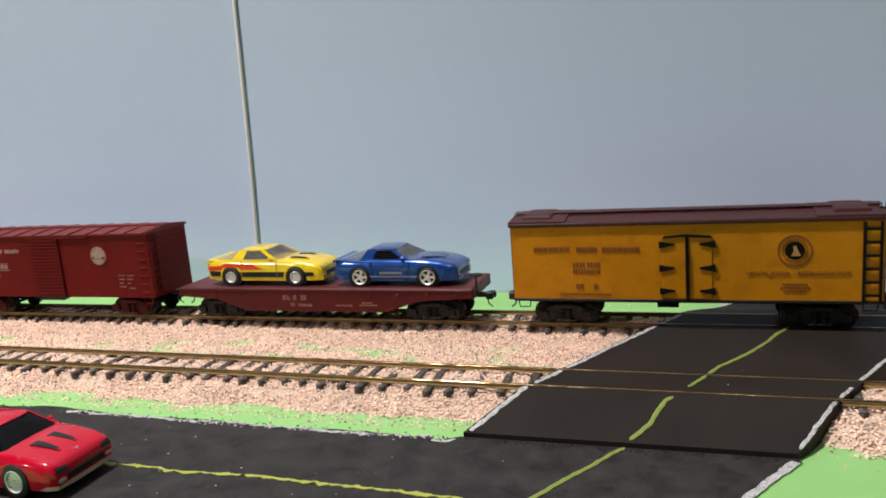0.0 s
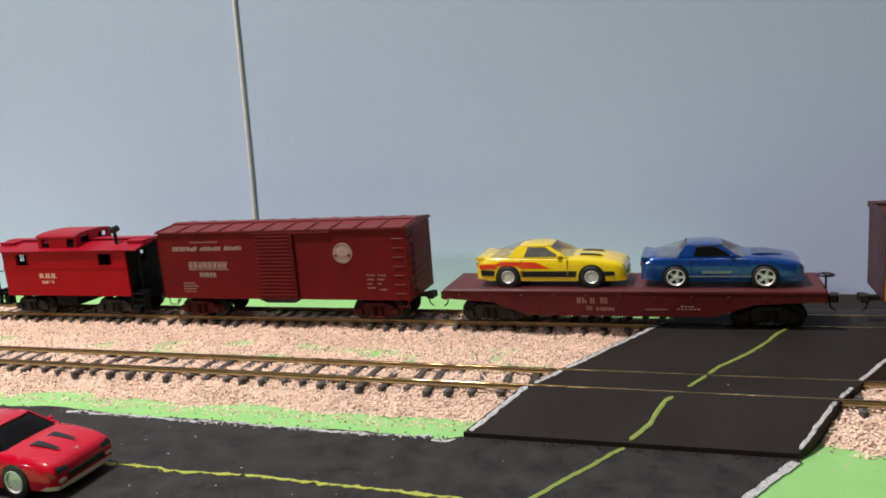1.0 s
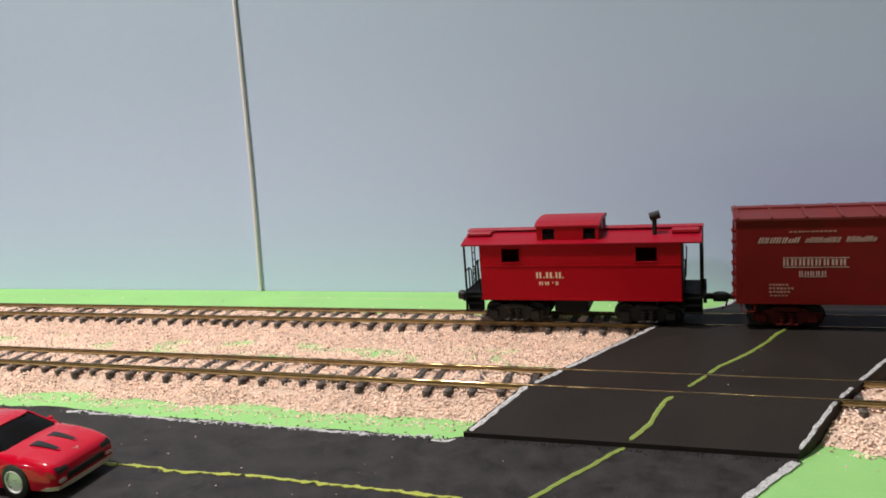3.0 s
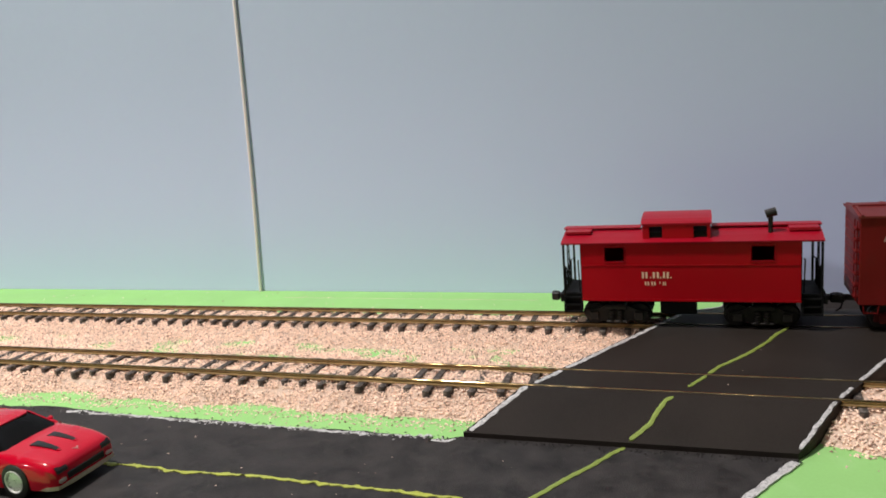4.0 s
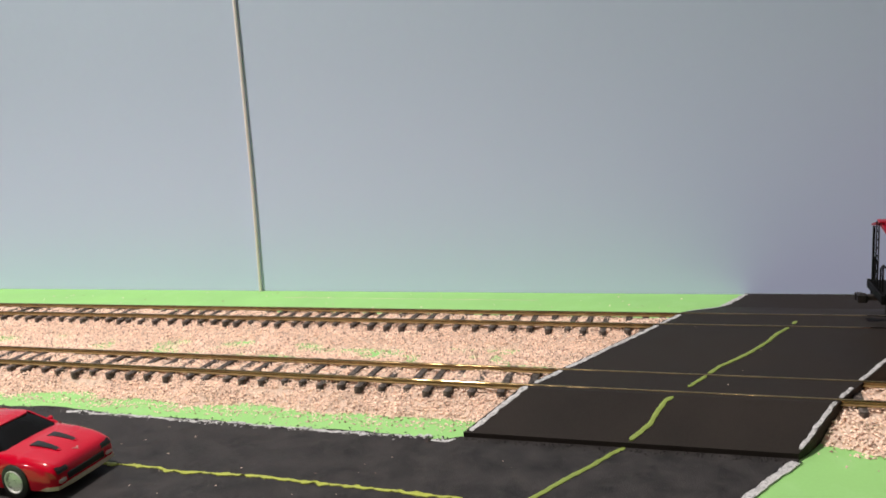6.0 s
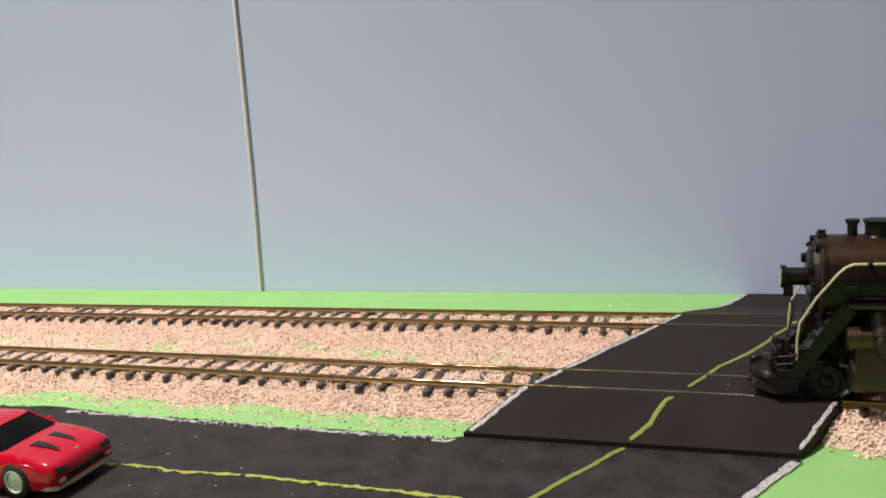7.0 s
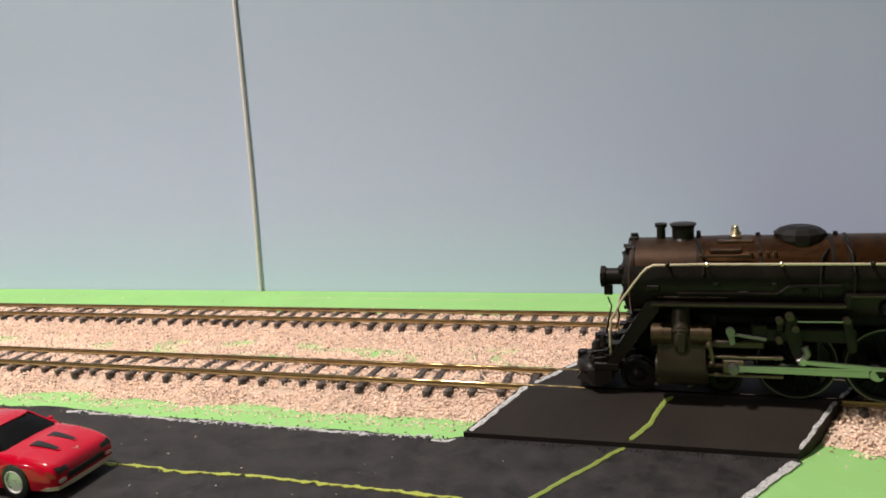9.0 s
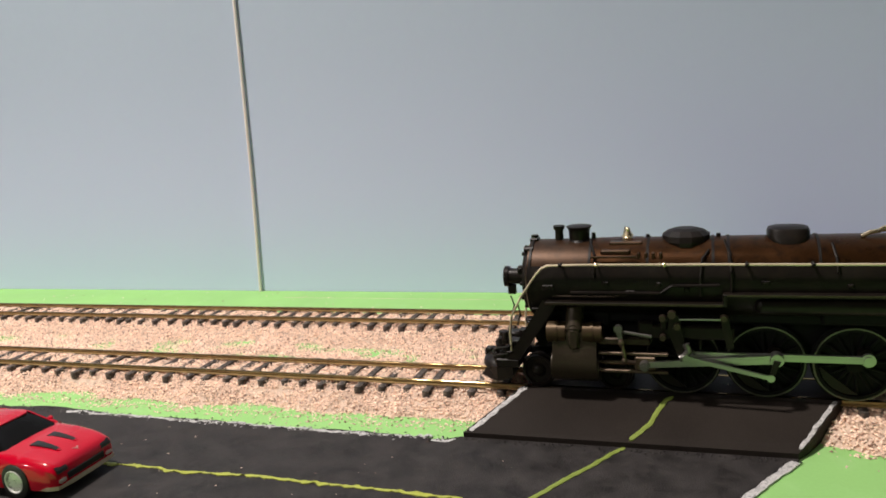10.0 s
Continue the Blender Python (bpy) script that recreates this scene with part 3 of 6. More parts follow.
def lettering(words, y, seed, slant=0.0):
    """Small plain bars in rows, two for each letter. words: (x0, x1, z0, z1, letters)."""
    r = random.Random(seed)
    bm = B()
    for x0, x1, z0, z1, n in words:
        w = (x1 - x0) / n
        for k in range(n):
            a = x0 + w * k
            b = x1 if n == 1 and z1 - z0 < 0.0011 else a + w * r.uniform(0.62, 0.78)
            sk = slant * (z1 - z0)
            top = z1 - (z1 - z0) * r.choice((0, 0, 0, 0.25)) * (1 if slant else 0)
            if z1 - z0 < 0.0011 or b - a < 0.0011:
                prism(bm, [(a, z0), (b, z0), (b + sk, top), (a + sk, top)], "y", y - 0.00025, y + 0.0001)
                continue
            st = (b - a) * 0.36
            for p, q in ((a, a + st), (b - st, b)):
                prism(bm, [(p, z0), (q, z0), (q + sk, top), (p + sk, top)], "y", y - 0.00025, y + 0.0001)
    return bm


def ring_plate(bm, cx, cz, r0, r1, y, depth=0.00025, seg=32):
    """A flat ring that faces -y."""
    for k in range(seg):
        a, b = 2 * math.pi * k / seg, 2 * math.pi * (k + 1) / seg
        q = [(cx + rr * math.cos(t), cz + rr * math.sin(t)) for rr, t in ((r0, a), (r1, a), (r1, b), (r0, b))]
        prism(bm, q, "y", y - depth, y + 0.0001)
    return bm


def disc(bm, cx, cz, r, y, depth=0.0003, seg=28):
    return cyl(bm, (cx, y + 0.0001, cz), (cx, y - depth, cz), r, r, seg)


# ---- trucks and couplers ----
def wheelset_mesh():
    bm = B()
    cyl(bm, (0, -0.0135, 0), (0, 0.0135, 0), 0.0012, seg=8)
    for s in (-1, 1):
        cyl(bm, (0, s * 0.0103, 0), (0, s * 0.0136, 0), 0.0065, 0.0063, 20)
        cyl(bm, (0, s * 0.0094, 0), (0, s * 0.0103, 0), 0.0074, 0.0074, 20)
        cyl(bm, (0, s * 0.0136, 0), (0, s * 0.0142, 0), 0.0030, 0.0022, 10)
    return mesh_of("wheelset", bm, M_GRIMY, True)


WHEELSET = wheelset_mesh()


def truck(parent, x, mat, label):
    bm = B()
    for s in (-1, 1):
        y0, y1 = s * 0.0150, s * 0.0178
        a, b = min(y0, y1), max(y0, y1)
        prism(bm, [(-0.0180, 0.0048), (-0.0180, 0.0088), (-0.0125, 0.0098), (-0.0060, 0.0126), (0.0060, 0.0126), (0.0125, 0.0098), (0.0180, 0.0088), (0.0180, 0.0048), (0.0110, 0.0050), (0.0062, 0.0024), (-0.0062, 0.0024), (-0.0110, 0.0050)], "y", a, b)
        for xx in (-0.0131, 0.0131):
            box(bm, xx - 0.0026, xx + 0.0026, min(s * 0.0172, s * 0.0196), max(s * 0.0172, s * 0.0196), 0.0042, 0.0090, 0.0004)
        for xx in (-0.0024, 0.0024):
            for k in range(4):
                cyl(bm, (xx, s * 0.0184, 0.0036 + 0.0017 * k), (xx, s * 0.0184, 0.0046 + 0.0017 * k), 0.0018, seg=10)
        box(bm, -0.0062, 0.0062, min(s * 0.0174, s * 0.0200), max(s * 0.0174, s * 0.0200), 0.0106, 0.0130, 0.0004)
        box(bm, -0.0058, 0.0058, min(s * 0.0174, s * 0.0198), max(s * 0.0174, s * 0.0198), 0.0024, 0.0036, 0.0003)
    box(bm, -0.0050, 0.0050, -0.0165, 0.0165, 0.0085, 0.0130, 0.0004)
    cyl(bm, (0, 0, 0.0125), (0, 0, 0.0165), 0.005, seg=12)
    tr = part("truck", bm, mat, parent, label)
    tr.location = (x * K, 0, 0)
    for xx in (-0.0131, 0.0131):
        w = shared("wheelset", WHEELSET, tr, place(xx, 0, 0.0065))
        keyed.append((w, [(t, place(xx, 0, 0.0065, 0, math.degrees(between(TRAIN, t) / 0.0065), 0)) for t in FINE]))
    return tr


def coupler(parent, x, s, hose=True):
    bm = B()
    box(bm, min(x - s * 0.006, x + s * 0.006), max(x - s * 0.006, x + s * 0.006), -0.0017, 0.0017, 0.0125, 0.0155, 0.0004)
    a, b = sorted((x + s * 0.0055, x + s * 0.0105))
    box(bm, a, b, -0.0038, 0.0008, 0.0115, 0.0165, 0.0007)
    a, b = sorted((x + s * 0.0070, x + s * 0.0112))
    box(bm, a, b, 0.0006, 0.0034, 0.0118, 0.0162, 0.0006)
    if hose:
        tube(bm, [(x + s * 0.006, -0.001, 0.012), (x + s * 0.007, -0.001, 0.008), (x + s * 0.0095, -0.001, 0.0062)], 0.0005, 6)
    return part("coupler", bm, M_GRIMY, parent, "black knuckle coupler")


def ladder(parent, x0, x1, y, z0, z1, rungs, mat, r=0.0004, stiles=True):
    bm = B()
    if stiles:
        for x in (x0, x1):
            box(bm, x - 0.0007, x + 0.0007, y - 0.0010, y + 0.0004, z0, z1, 0.0002)
    for k in range(rungs):
        z = z0 + (z1 - z0) * (k + 0.5) / rungs
        box(bm, x0, x1, y - 0.0012, y - 0.0004, z - r, z + r, r * 0.4)
    return part("ladder", bm, mat, parent)


# ---- boxcar ----
def boxcar():
    ob = thing("boxcar", "dark oxide red model boxcar with ribbed door and faded cream lettering", "freight car", group="cars of the freight train")
    L, W, z0, z1 = 0.0962, 0.0222, 0.0154, 0.0636
    bm = B()
    box(bm, -L, L, -W, W, z0, z1, 0.0004)
    part("body", bm, M_OXIDE, ob, smooth=False)
    end_rib = mesh_of("end_rib", cyl(B(), (0, -W + 0.002, 0), (0, W - 0.002, 0), 0.0005, seg=6), M_OXIDE)
    for s in (-1, 1):
        for k in range(9):
            shared("end_rib", end_rib, ob, place(s * L, 0, z0 + 0.004 + k * 0.0046))
    bm = B()
    prism(bm, [(-W - 0.0012, z1 - 0.0006), (-W - 0.0012, z1 + 0.0006), (0, z1 + 0.0032), (W + 0.0012, z1 + 0.0006), (W + 0.0012, z1 - 0.0006)], "x", -L - 0.0010, L + 0.0010)
    part("roof", bm, M_OXIDE_ROOF, ob)
    rib = B()
    prism(rib, [(-W - 0.0014, z1 + 0.0006), (-W - 0.0014, z1 + 0.0014), (0, z1 + 0.0038), (W + 0.0014, z1 + 0.0012), (W + 0.0014, z1 + 0.0006), (0, z1 + 0.0028)], "x", -0.0007, 0.0007)
    rib_mesh = mesh_of("roof_rib", rib, M_OXIDE_ROOF)
    for k in range(12):
        shared("roof_rib", rib_mesh, ob, place(-L + 0.001 + k * (2 * L - 0.002) / 11, 0, 0))
    part("roof_walk", box(B(), -L - 0.0005, L + 0.0005, -0.0035, 0.0035, z1 + 0.0028, z1 + 0.0039, 0.0003), M_OXIDE_ROOF, ob)
    door = B()
    box(door, -0.0157, 0.0125, -W - 0.0011, -W + 0.0005, z0 + 0.0005, z1 - 0.0022, 0.0003)
    d = part("door", door, M_OXIDE, ob, "horizontally ribbed sliding door")
    door_rib = mesh_of("door_rib", box(B(), -0.0148, 0.0116, -W - 0.0017, -W - 0.0008, 0, 0.0009, 0.0002), M_OXIDE)
    for k in range(17):
        shared("door_rib", door_rib, d, place(0, 0, z0 + 0.0030 + k * 0.00255))
    # Darker strip paints in the shadow that the door's edge throws.
    part("door_edge_shade", box(B(), 0.0126, 0.0140, -W - 0.0019, -W, z0 + 0.0008, z1 - 0.002, 0.0003), M_FLAT, d, "dark door edge strip standing in for its shadow")
    part("door_rail", box(B(), -0.0175, 0.0430, -W - 0.0016, -W, z1 - 0.0024, z1 - 0.0012, 0.0002), M_OXIDE, ob)
    part("door_sill", prism(B(), [(-0.018, z0 + 0.0005), (0.016, z0 + 0.0005), (0.011, z0 - 0.0022), (-0.011, z0 - 0.0022)], "y", -W - 0.0008, -W + 0.003), M_GRIMY, ob)
    part("underframe", box(box(B(), -L + 0.006, L - 0.006, -0.006, 0.006, 0.0125, z0 + 0.001), -0.03, 0.03, -0.016, 0.016, 0.0142, z0 + 0.001), M_BLACK, ob)
    lad = ladder(ob, L - 0.0105, L - 0.003, -W + 0.0005, z0 + 0.0015, z1 - 0.004, 7, M_OXIDE_ROOF, 0.00028, False)
    for s in (-1, 1):
        a, b = sorted((s * (L - 0.0005), s * (L + 0.0022)))
        part("end_ladder", box(box(B(), s * L + s * 0.0012 - 0.0003, s * L + s * 0.0012 + 0.0003, -W + 0.0006, -W + 0.0014, z0 + 0.002, z1 - 0.002), s * L + s * 0.0012 - 0.0003, s * L + s * 0.0012 + 0.0003, -W + 0.0078, -W + 0.0086, z0 + 0.002, z1 - 0.002), M_OXIDE, ob, "oxide red end ladder")
        for k in range(7):
            part("end_rung", box(B(), a, b, -W + 0.0006, -W + 0.0086, z0 + 0.004 + k * 0.0062, z0 + 0.0048 + k * 0.0062), M_OXIDE, ob)
    lad["label"] = "oxide red grab irons"
    for s in (-1, 1):
        part("step", tube(B(), [(s * (L - 0.010), -W + 0.0006, z0), (s * (L - 0.0095), -W + 0.0006, z0 - 0.0045), (s * (L - 0.003), -W + 0.0006, z0 - 0.0045), (s * (L - 0.0025), -W + 0.0006, z0)], 0.0004, 6), M_OXIDE, ob)
        coupler(ob, s * (L - 0.002), s)
        truck(ob, s * 0.0695, M_TRUCK_RED, "dull oxide red truck side frames")
    w = -W
    part("lettering", lettering([(-0.0690, -0.0455, 0.0560, 0.0568, 11)], w, 1), M_FADED, ob, "small faded cream line of print")
    part("lettering", lettering([(-0.0850, -0.0640, 0.0502, 0.0534, 7), (-0.0615, -0.0440, 0.0503, 0.0532, 8), (-0.0415, -0.0270, 0.0505, 0.0534, 7)], w, 2, 0.4), M_CREAM, ob, "slanted cream script lettering")
    part("lettering", lettering([(-0.0720, -0.0400, 0.0376, 0.0412, 8), (-0.0722, -0.0396, 0.0417, 0.0421, 1), (-0.0722, -0.0396, 0.0365, 0.0369, 1)], w, 3), M_CREAM, ob, "cream block lettering between two lines")
    part("lettering", lettering([(-0.0640, -0.0500, 0.0320, 0.0345, 5), (-0.0640, -0.0500, 0.0312, 0.0315, 1)], w, 4), M_CREAM, ob, "cream number bars")
    part("lettering", lettering([(-0.0790, -0.0690, 0.0262, 0.0272, 6), (-0.0790, -0.0660, 0.0242, 0.0252, 7), (-0.0790, -0.0680, 0.0222, 0.0232, 6), (-0.0785, -0.0690, 0.0202, 0.0210, 5)], w, 5), M_FADED, ob, "small faded data print")
    part("lettering", lettering([(0.0660, 0.0725, 0.0318, 0.0330, 3), (0.0740, 0.0805, 0.0318, 0.0330, 3), (0.0660, 0.0715, 0.0290, 0.0300, 4), (0.0735, 0.0790, 0.0290, 0.0300, 4), (0.0660, 0.0700, 0.0262, 0.0271, 3), (0.0735, 0.0765, 0.0262, 0.0271, 2), (0.0660, 0.0720, 0.0234, 0.0243, 4), (0.0745, 0.0800, 0.0222, 0.0232, 4)], w, 6), M_FADED, ob, "small faded data print")
    em = part("emblem", disc(B(), 0.0500, 0.0474, 0.0070, w), M_CREAM, ob, "round faded cream emblem")
    part("emblem_ring", ring_plate(B(), 0.0500, 0.0474, 0.0060, 0.0063, w - 0.0003), M_CREAM_DIM, em)
    for dx in (-0.0047, 0.0047):
        part("emblem_dot", disc(B(), 0.0500 + dx, 0.0460, 0.0009, w - 0.0003), M_OXIDE, em)
    part("emblem_bar", box(B(), 0.0466, 0.0534, w - 0.0006, w, 0.0450, 0.0460), M_CREAM_DIM, em)
    on_train(ob, -0.4802)
    return ob


# ---- flat car ----
def flat_car():
    ob = thing("flat_car", "weathered oxide red fishbelly flat car carrying two toy cars", "freight car", group="cars of the freight train")
    L, W, top = 0.1104, 0.0225, 0.0232
    bm = B()
    box(bm, -L, L, -W + 0.0006, W - 0.0006, top - 0.0022, top, 0.0003)
    dk = part("deck", bm, M_DECK, ob, "dusty oxide red plank deck")
    seam = mesh_of("plank_joint", box(B(), -0.00012, 0.00012, -W + 0.0008, W - 0.0008, top - 0.0002, top + 0.00006), M_FLAT)
    for k in range(43):
        shared("plank_joint", seam, dk, place(-L + 0.005 + k * 0.00512, 0, 0))
    for s in (-1, 1):
        a, b = sorted((s * W, s * (W - 0.0016)))
        part("side_sill", prism(B(), [(-L, 0.0172), (-0.078, 0.0150), (-0.056, 0.0070), (0.052, 0.0076), (0.074, 0.0150), (L, 0.0172), (L, top - 0.0022), (-L, top - 0.0022)], "y", a, b), M_FLAT, ob)
        a, b = sorted((s * (W + 0.0004), s * (W - 0.001)))
        part("sill_lip", box(B(), -L - 0.0003, L + 0.0003, a, b, top - 0.0024, top - 0.0004, 0.0003), M_FLAT, ob)
    pocket = mesh_of("stake_pocket", box(B(), -0.0010, 0.0010, -0.00035, 0.0004, -0.0014, 0.0016, 0.0002), M_FLAT)
    for s in (-1, 1):
        for k in range(11):
            shared("stake_pocket", pocket, ob, place(-0.1 + 0.02 * k, s * W, 0.0184, 0, 0, 0 if s < 0 else 180))
        coupler(ob, s * (L - 0.002), s)
        truck(ob, s * 0.0815, M_GRIMY, "grimy brown-black truck side frames")
        part("end_sill", box(B(), min(s * (L - 0.0015), s * (L + 0.0006)), max(s * (L - 0.0015), s * (L + 0.0006)), -W + 0.001, W - 0.001, 0.0160, top - 0.0003, 0.0004), M_FLAT, ob)
    part("underframe", box(B(), -0.07, 0.07, -0.006, 0.006, 0.0095, 0.0215), M_BLACK, ob)
    part("brake_staff", cyl(B(), (L + 0.0005, -0.0125, 0.0165), (L + 0.0005, -0.0125, 0.0300), 0.0006, seg=8), M_GRIMY, ob)
    bm = B()
    for k in range(16):
        a, b = 2 * math.pi * k / 16, 2 * math.pi * (k + 1) / 16
        cyl(bm, (L + 0.0005 + 0.0042 * math.cos(a), -0.0125 + 0.0042 * math.sin(a), 0.0301), (L + 0.0005 + 0.0042 * math.cos(b), -0.0125 + 0.0042 * math.sin(b), 0.0301), 0.0005, seg=6)
    for k in range(3):
        a = 2 * math.pi * k / 3
        cyl(bm, (L + 0.0005, -0.0125, 0.0299), (L + 0.0005 + 0.0042 * math.cos(a), -0.0125 + 0.0042 * math.sin(a), 0.0301), 0.0004, seg=6)
    part("brake_wheel", bm, M_GRIMY, ob, "small dark brake wheel on a staff")
    w = -W
    part("lettering", lettering([(-0.0255, -0.0190, 0.0150, 0.0186, 2), (-0.0175, -0.0140, 0.0150, 0.0186, 1), (-0.0115, -0.0070, 0.0150, 0.0186, 2)], w, 7), M_FADED, ob, "faded cream lettering")
    part("lettering", lettering([(-0.0200, -0.0160, 0.0108, 0.0132, 2), (-0.0140, -0.0030, 0.0106, 0.0126, 5), (0.0145, 0.0270, 0.0110, 0.0122, 6), (0.0320, 0.0455, 0.0116, 0.0124, 6), (0.034, 0.042, 0.0132, 0.0140, 4)], w, 8), M_FADED, ob, "faint faded data print")
    on_train(ob, -0.2514)
    return ob


# ---- refrigerator car ----
def reefer():
    ob = thing("refrigerator_car", "ochre yellow model refrigerator car with a brown roof", "freight car", group="cars of the freight train")
    L, W, z0, z1 = 0.1008, 0.0222, 0.0168, 0.0622
    bm = B()
    box(bm, -L, L, -W, W, z0, z1 + 0.002, 0.0003)
    part("body", bm, M_REEFER, ob)
    for s in (-1, 1):
        part("end_wall", box(B(), *sorted((s * (L - 0.0004), s * (L + 0.0005))), -W + 0.0003, W - 0.0003, z0, z1 + 0.0018, 0.0002), M_BROWN, ob, "dark brown end wall")
    bm = B()
    prism(bm, [(-W - 0.0012, z1), (-W - 0.0012, z1 + 0.0022), (0, z1 + 0.0042), (W + 0.0012, z1 + 0.0022), (W + 0.0012, z1)], "x", -L - 0.0012, L + 0.0012)
    part("roof", bm, M_BROWN, ob, "brown painted pitched roof")
    part("fascia", box(B(), -L - 0.0014, L + 0.0014, -W - 0.0016, -W, z1 - 0.0002, z1 + 0.0020, 0.0003), M_BROWN, ob)
    walkway = part("roof_walk", box(B(), -L - 0.0015, L + 0.0015, -0.0042, 0.0042, z1 + 0.0050, z1 + 0.0057, 0.0002), M_BROWN, ob)
    prop = mesh_of("walk_prop", box(B(), -0.0008, 0.0008, -0.0050, 0.0050, z1 + 0.0036, z1 + 0.0052), M_BROWN)
    for k in range(9):
        shared("walk_prop", prop, walkway, place(-L + 0.006 + k * 0.0237, 0, 0))
    for s in (-1, 1):
        for side in (-1, 1):
            part("hatch_platform", prism(B(), [(side * 0.0040, z1 + 0.0046), (side * (W + 0.0010), z1 + 0.0030), (side * (W + 0.0010), z1 + 0.0022), (side * 0.0040, z1 + 0.0036)], "x", *sorted((s * (L + 0.0013), s * (L - 0.0330)))), M_BROWN, ob, "brown hatch platform")
            m = place(s * (L - 0.0145), side * 0.0095, z1 + 0.0048, side * -5, 0, 0)
            hatch = part("ice_hatch", box(box(B(), -0.0090, 0.0090, -0.0056, 0.0056, -0.0010, 0.0002, 0.0003), -0.0080, 0.0080, -0.0048, 0.0048, 0.0001, 0.0007, 0.0003), M_BROWN, ob, "raised brown ice hatch cover")
            hatch.matrix_basis = m
        coupler(ob, s * (L - 0.002), s)
        truck(ob, s * 0.0705, M_GRIMY, "grimy black truck side frames")
        part("step", tube(B(), [(s * (L - 0.010), -W + 0.0006, z0), (s * (L - 0.0095), -W + 0.0006, z0 - 0.0045), (s * (L - 0.003), -W + 0.0006, z0 - 0.0045), (s * (L - 0.0025), -W + 0.0006, z0)], 0.0004, 6), M_BLACK, ob)
    wheel = B()
    for k in range(14):
        a, b = 2 * math.pi * k / 14, 2 * math.pi * (k + 1) / 14
        cyl(wheel, (L + 0.0030, -0.010 + 0.0042 * math.cos(a), z1 + 0.0040 + 0.0042 * math.sin(a)), (L + 0.0030, -0.010 + 0.0042 * math.cos(b), z1 + 0.0040 + 0.0042 * math.sin(b)), 0.0006, seg=6)
    for k in range(3):
        a = 2 * math.pi * k / 3
        cyl(wheel, (L + 0.0030, -0.010, z1 + 0.0040), (L + 0.0030, -0.010 + 0.0042 * math.cos(a), z1 + 0.0040 + 0.0042 * math.sin(a)), 0.0005, seg=6)
    part("brake_wheel", cyl(wheel, (L - 0.001, -0.010, z1 + 0.0040), (L + 0.0034, -0.010, z1 + 0.0040), 0.0007, seg=8), M_BLACK, ob, "black brake wheel at the roof end")
    part("underframe", box(box(B(), -L + 0.006, L - 0.006, -0.007, 0.007, 0.0115, z0 + 0.001), -0.016, -0.004, -0.018, -0.008, 0.0118, z0), M_BLACK, ob)
    part("side_sill", box(B(), -L, L, -W - 0.0006, -W + 0.001, z0 - 0.0006, z0 + 0.0010, 0.0002), M_GRIMY, ob)
    c = 0.0011
    for s in (-1, 1):
        a, b = sorted((c + s * 0.0006, c + s * 0.0136))
        leaf = part("door", box(B(), a, b, -W - 0.0007, -W + 0.0004, z0 + 0.0016, 0.0548, 0.0003), M_REEFER, ob, "ochre yellow hinged ice door leaf")
        for z in (0.0503, 0.0365, 0.0230):
            part("hinge", prism(B(), [(c + s * 0.0152, z + 0.0020), (c + s * 0.0152, z - 0.0020), (c + s * 0.0120, z - 0.0014), (c + s * 0.0068, z - 0.0003), (c + s * 0.0068, z + 0.0006), (c + s * 0.0120, z + 0.0014)], "y", -W - 0.0015, -W - 0.0004), M_BLACK, leaf, "black strap hinge")
    part("door_bar", box(box(B(), c - 0.0009, c + 0.0009, -W - 0.0016, -W - 0.0005, z0, 0.0555, 0.0003), c - 0.0004, c + 0.0004, -W - 0.0026, -W - 0.0018, z0 + 0.004, 0.050), M_BLACK, ob, "black upright door latch bar")
    part("door_head", prism(B(), [(c - 0.0138, 0.0538), (c - 0.0125, 0.0552), (c, 0.0562), (c + 0.0125, 0.0552), (c + 0.0138, 0.0538), (c + 0.012, 0.0542), (c, 0.0549), (c - 0.012, 0.0542)], "y", -W - 0.0016, -W), M_BLACK, ob, "black door head bar")
    part("door_sill", box(B(), c - 0.014, c + 0.014, -W - 0.0016, -W, z0 - 0.0004, z0 + 0.0012, 0.0003), M_BLACK, ob, "black door sill bar")
    lad = ladder(ob, L - 0.0100, L - 0.0020, -W - 0.0004, z0 + 0.0008, z1 - 0.001, 6, M_BLACK, 0.0008)
    lad["label"] = "black side ladder"
    w = -W - 0.0002
    part("lettering", lettering([(-0.0872, -0.0650, 0.0466, 0.0496, 7), (-0.0615, -0.0490, 0.0464, 0.0494, 5), (-0.0465, -0.0245, 0.0462, 0.0492, 7)], w, 11), M_RUST_PRINT, ob, "red-brown block lettering")
    part("lettering", lettering([(-0.0640, -0.0470, 0.0372, 0.0402, 4), (-0.0640, -0.0470, 0.0332, 0.0358, 5)], w, 12), M_RUST_PRINT, ob, "red-brown number bars")
    part("lettering", lettering([(-0.0625, -0.0575, 0.0240, 0.0270, 2), (-0.0520, -0.0490, 0.0240, 0.0270, 1), (-0.0720, -0.0415, 0.0200, 0.0214, 12)], w, 13), M_RUST_PRINT, ob, "small red-brown data print")
    part("lettering", lettering([(0.0510, 0.0640, 0.0266, 0.0276, 8), (0.0500, 0.0655, 0.0246, 0.0256, 9), (0.0520, 0.0632, 0.0226, 0.0235, 7)], w, 14), M_RUST_PRINT, ob, "small red-brown data print")
    words = bpy.data.curves.new("printed_words", "FONT")
    words.body, words.size, words.extrude = "VENTILATOR - REFRIGERATOR", 0.0040, 0.00012
    probe = new("printed_words", words)
    graph = bpy.context.evaluated_depsgraph_get()
    text_mesh = bpy.data.meshes.new_from_object(probe.evaluated_get(graph))
    bpy.data.objects.remove(probe)
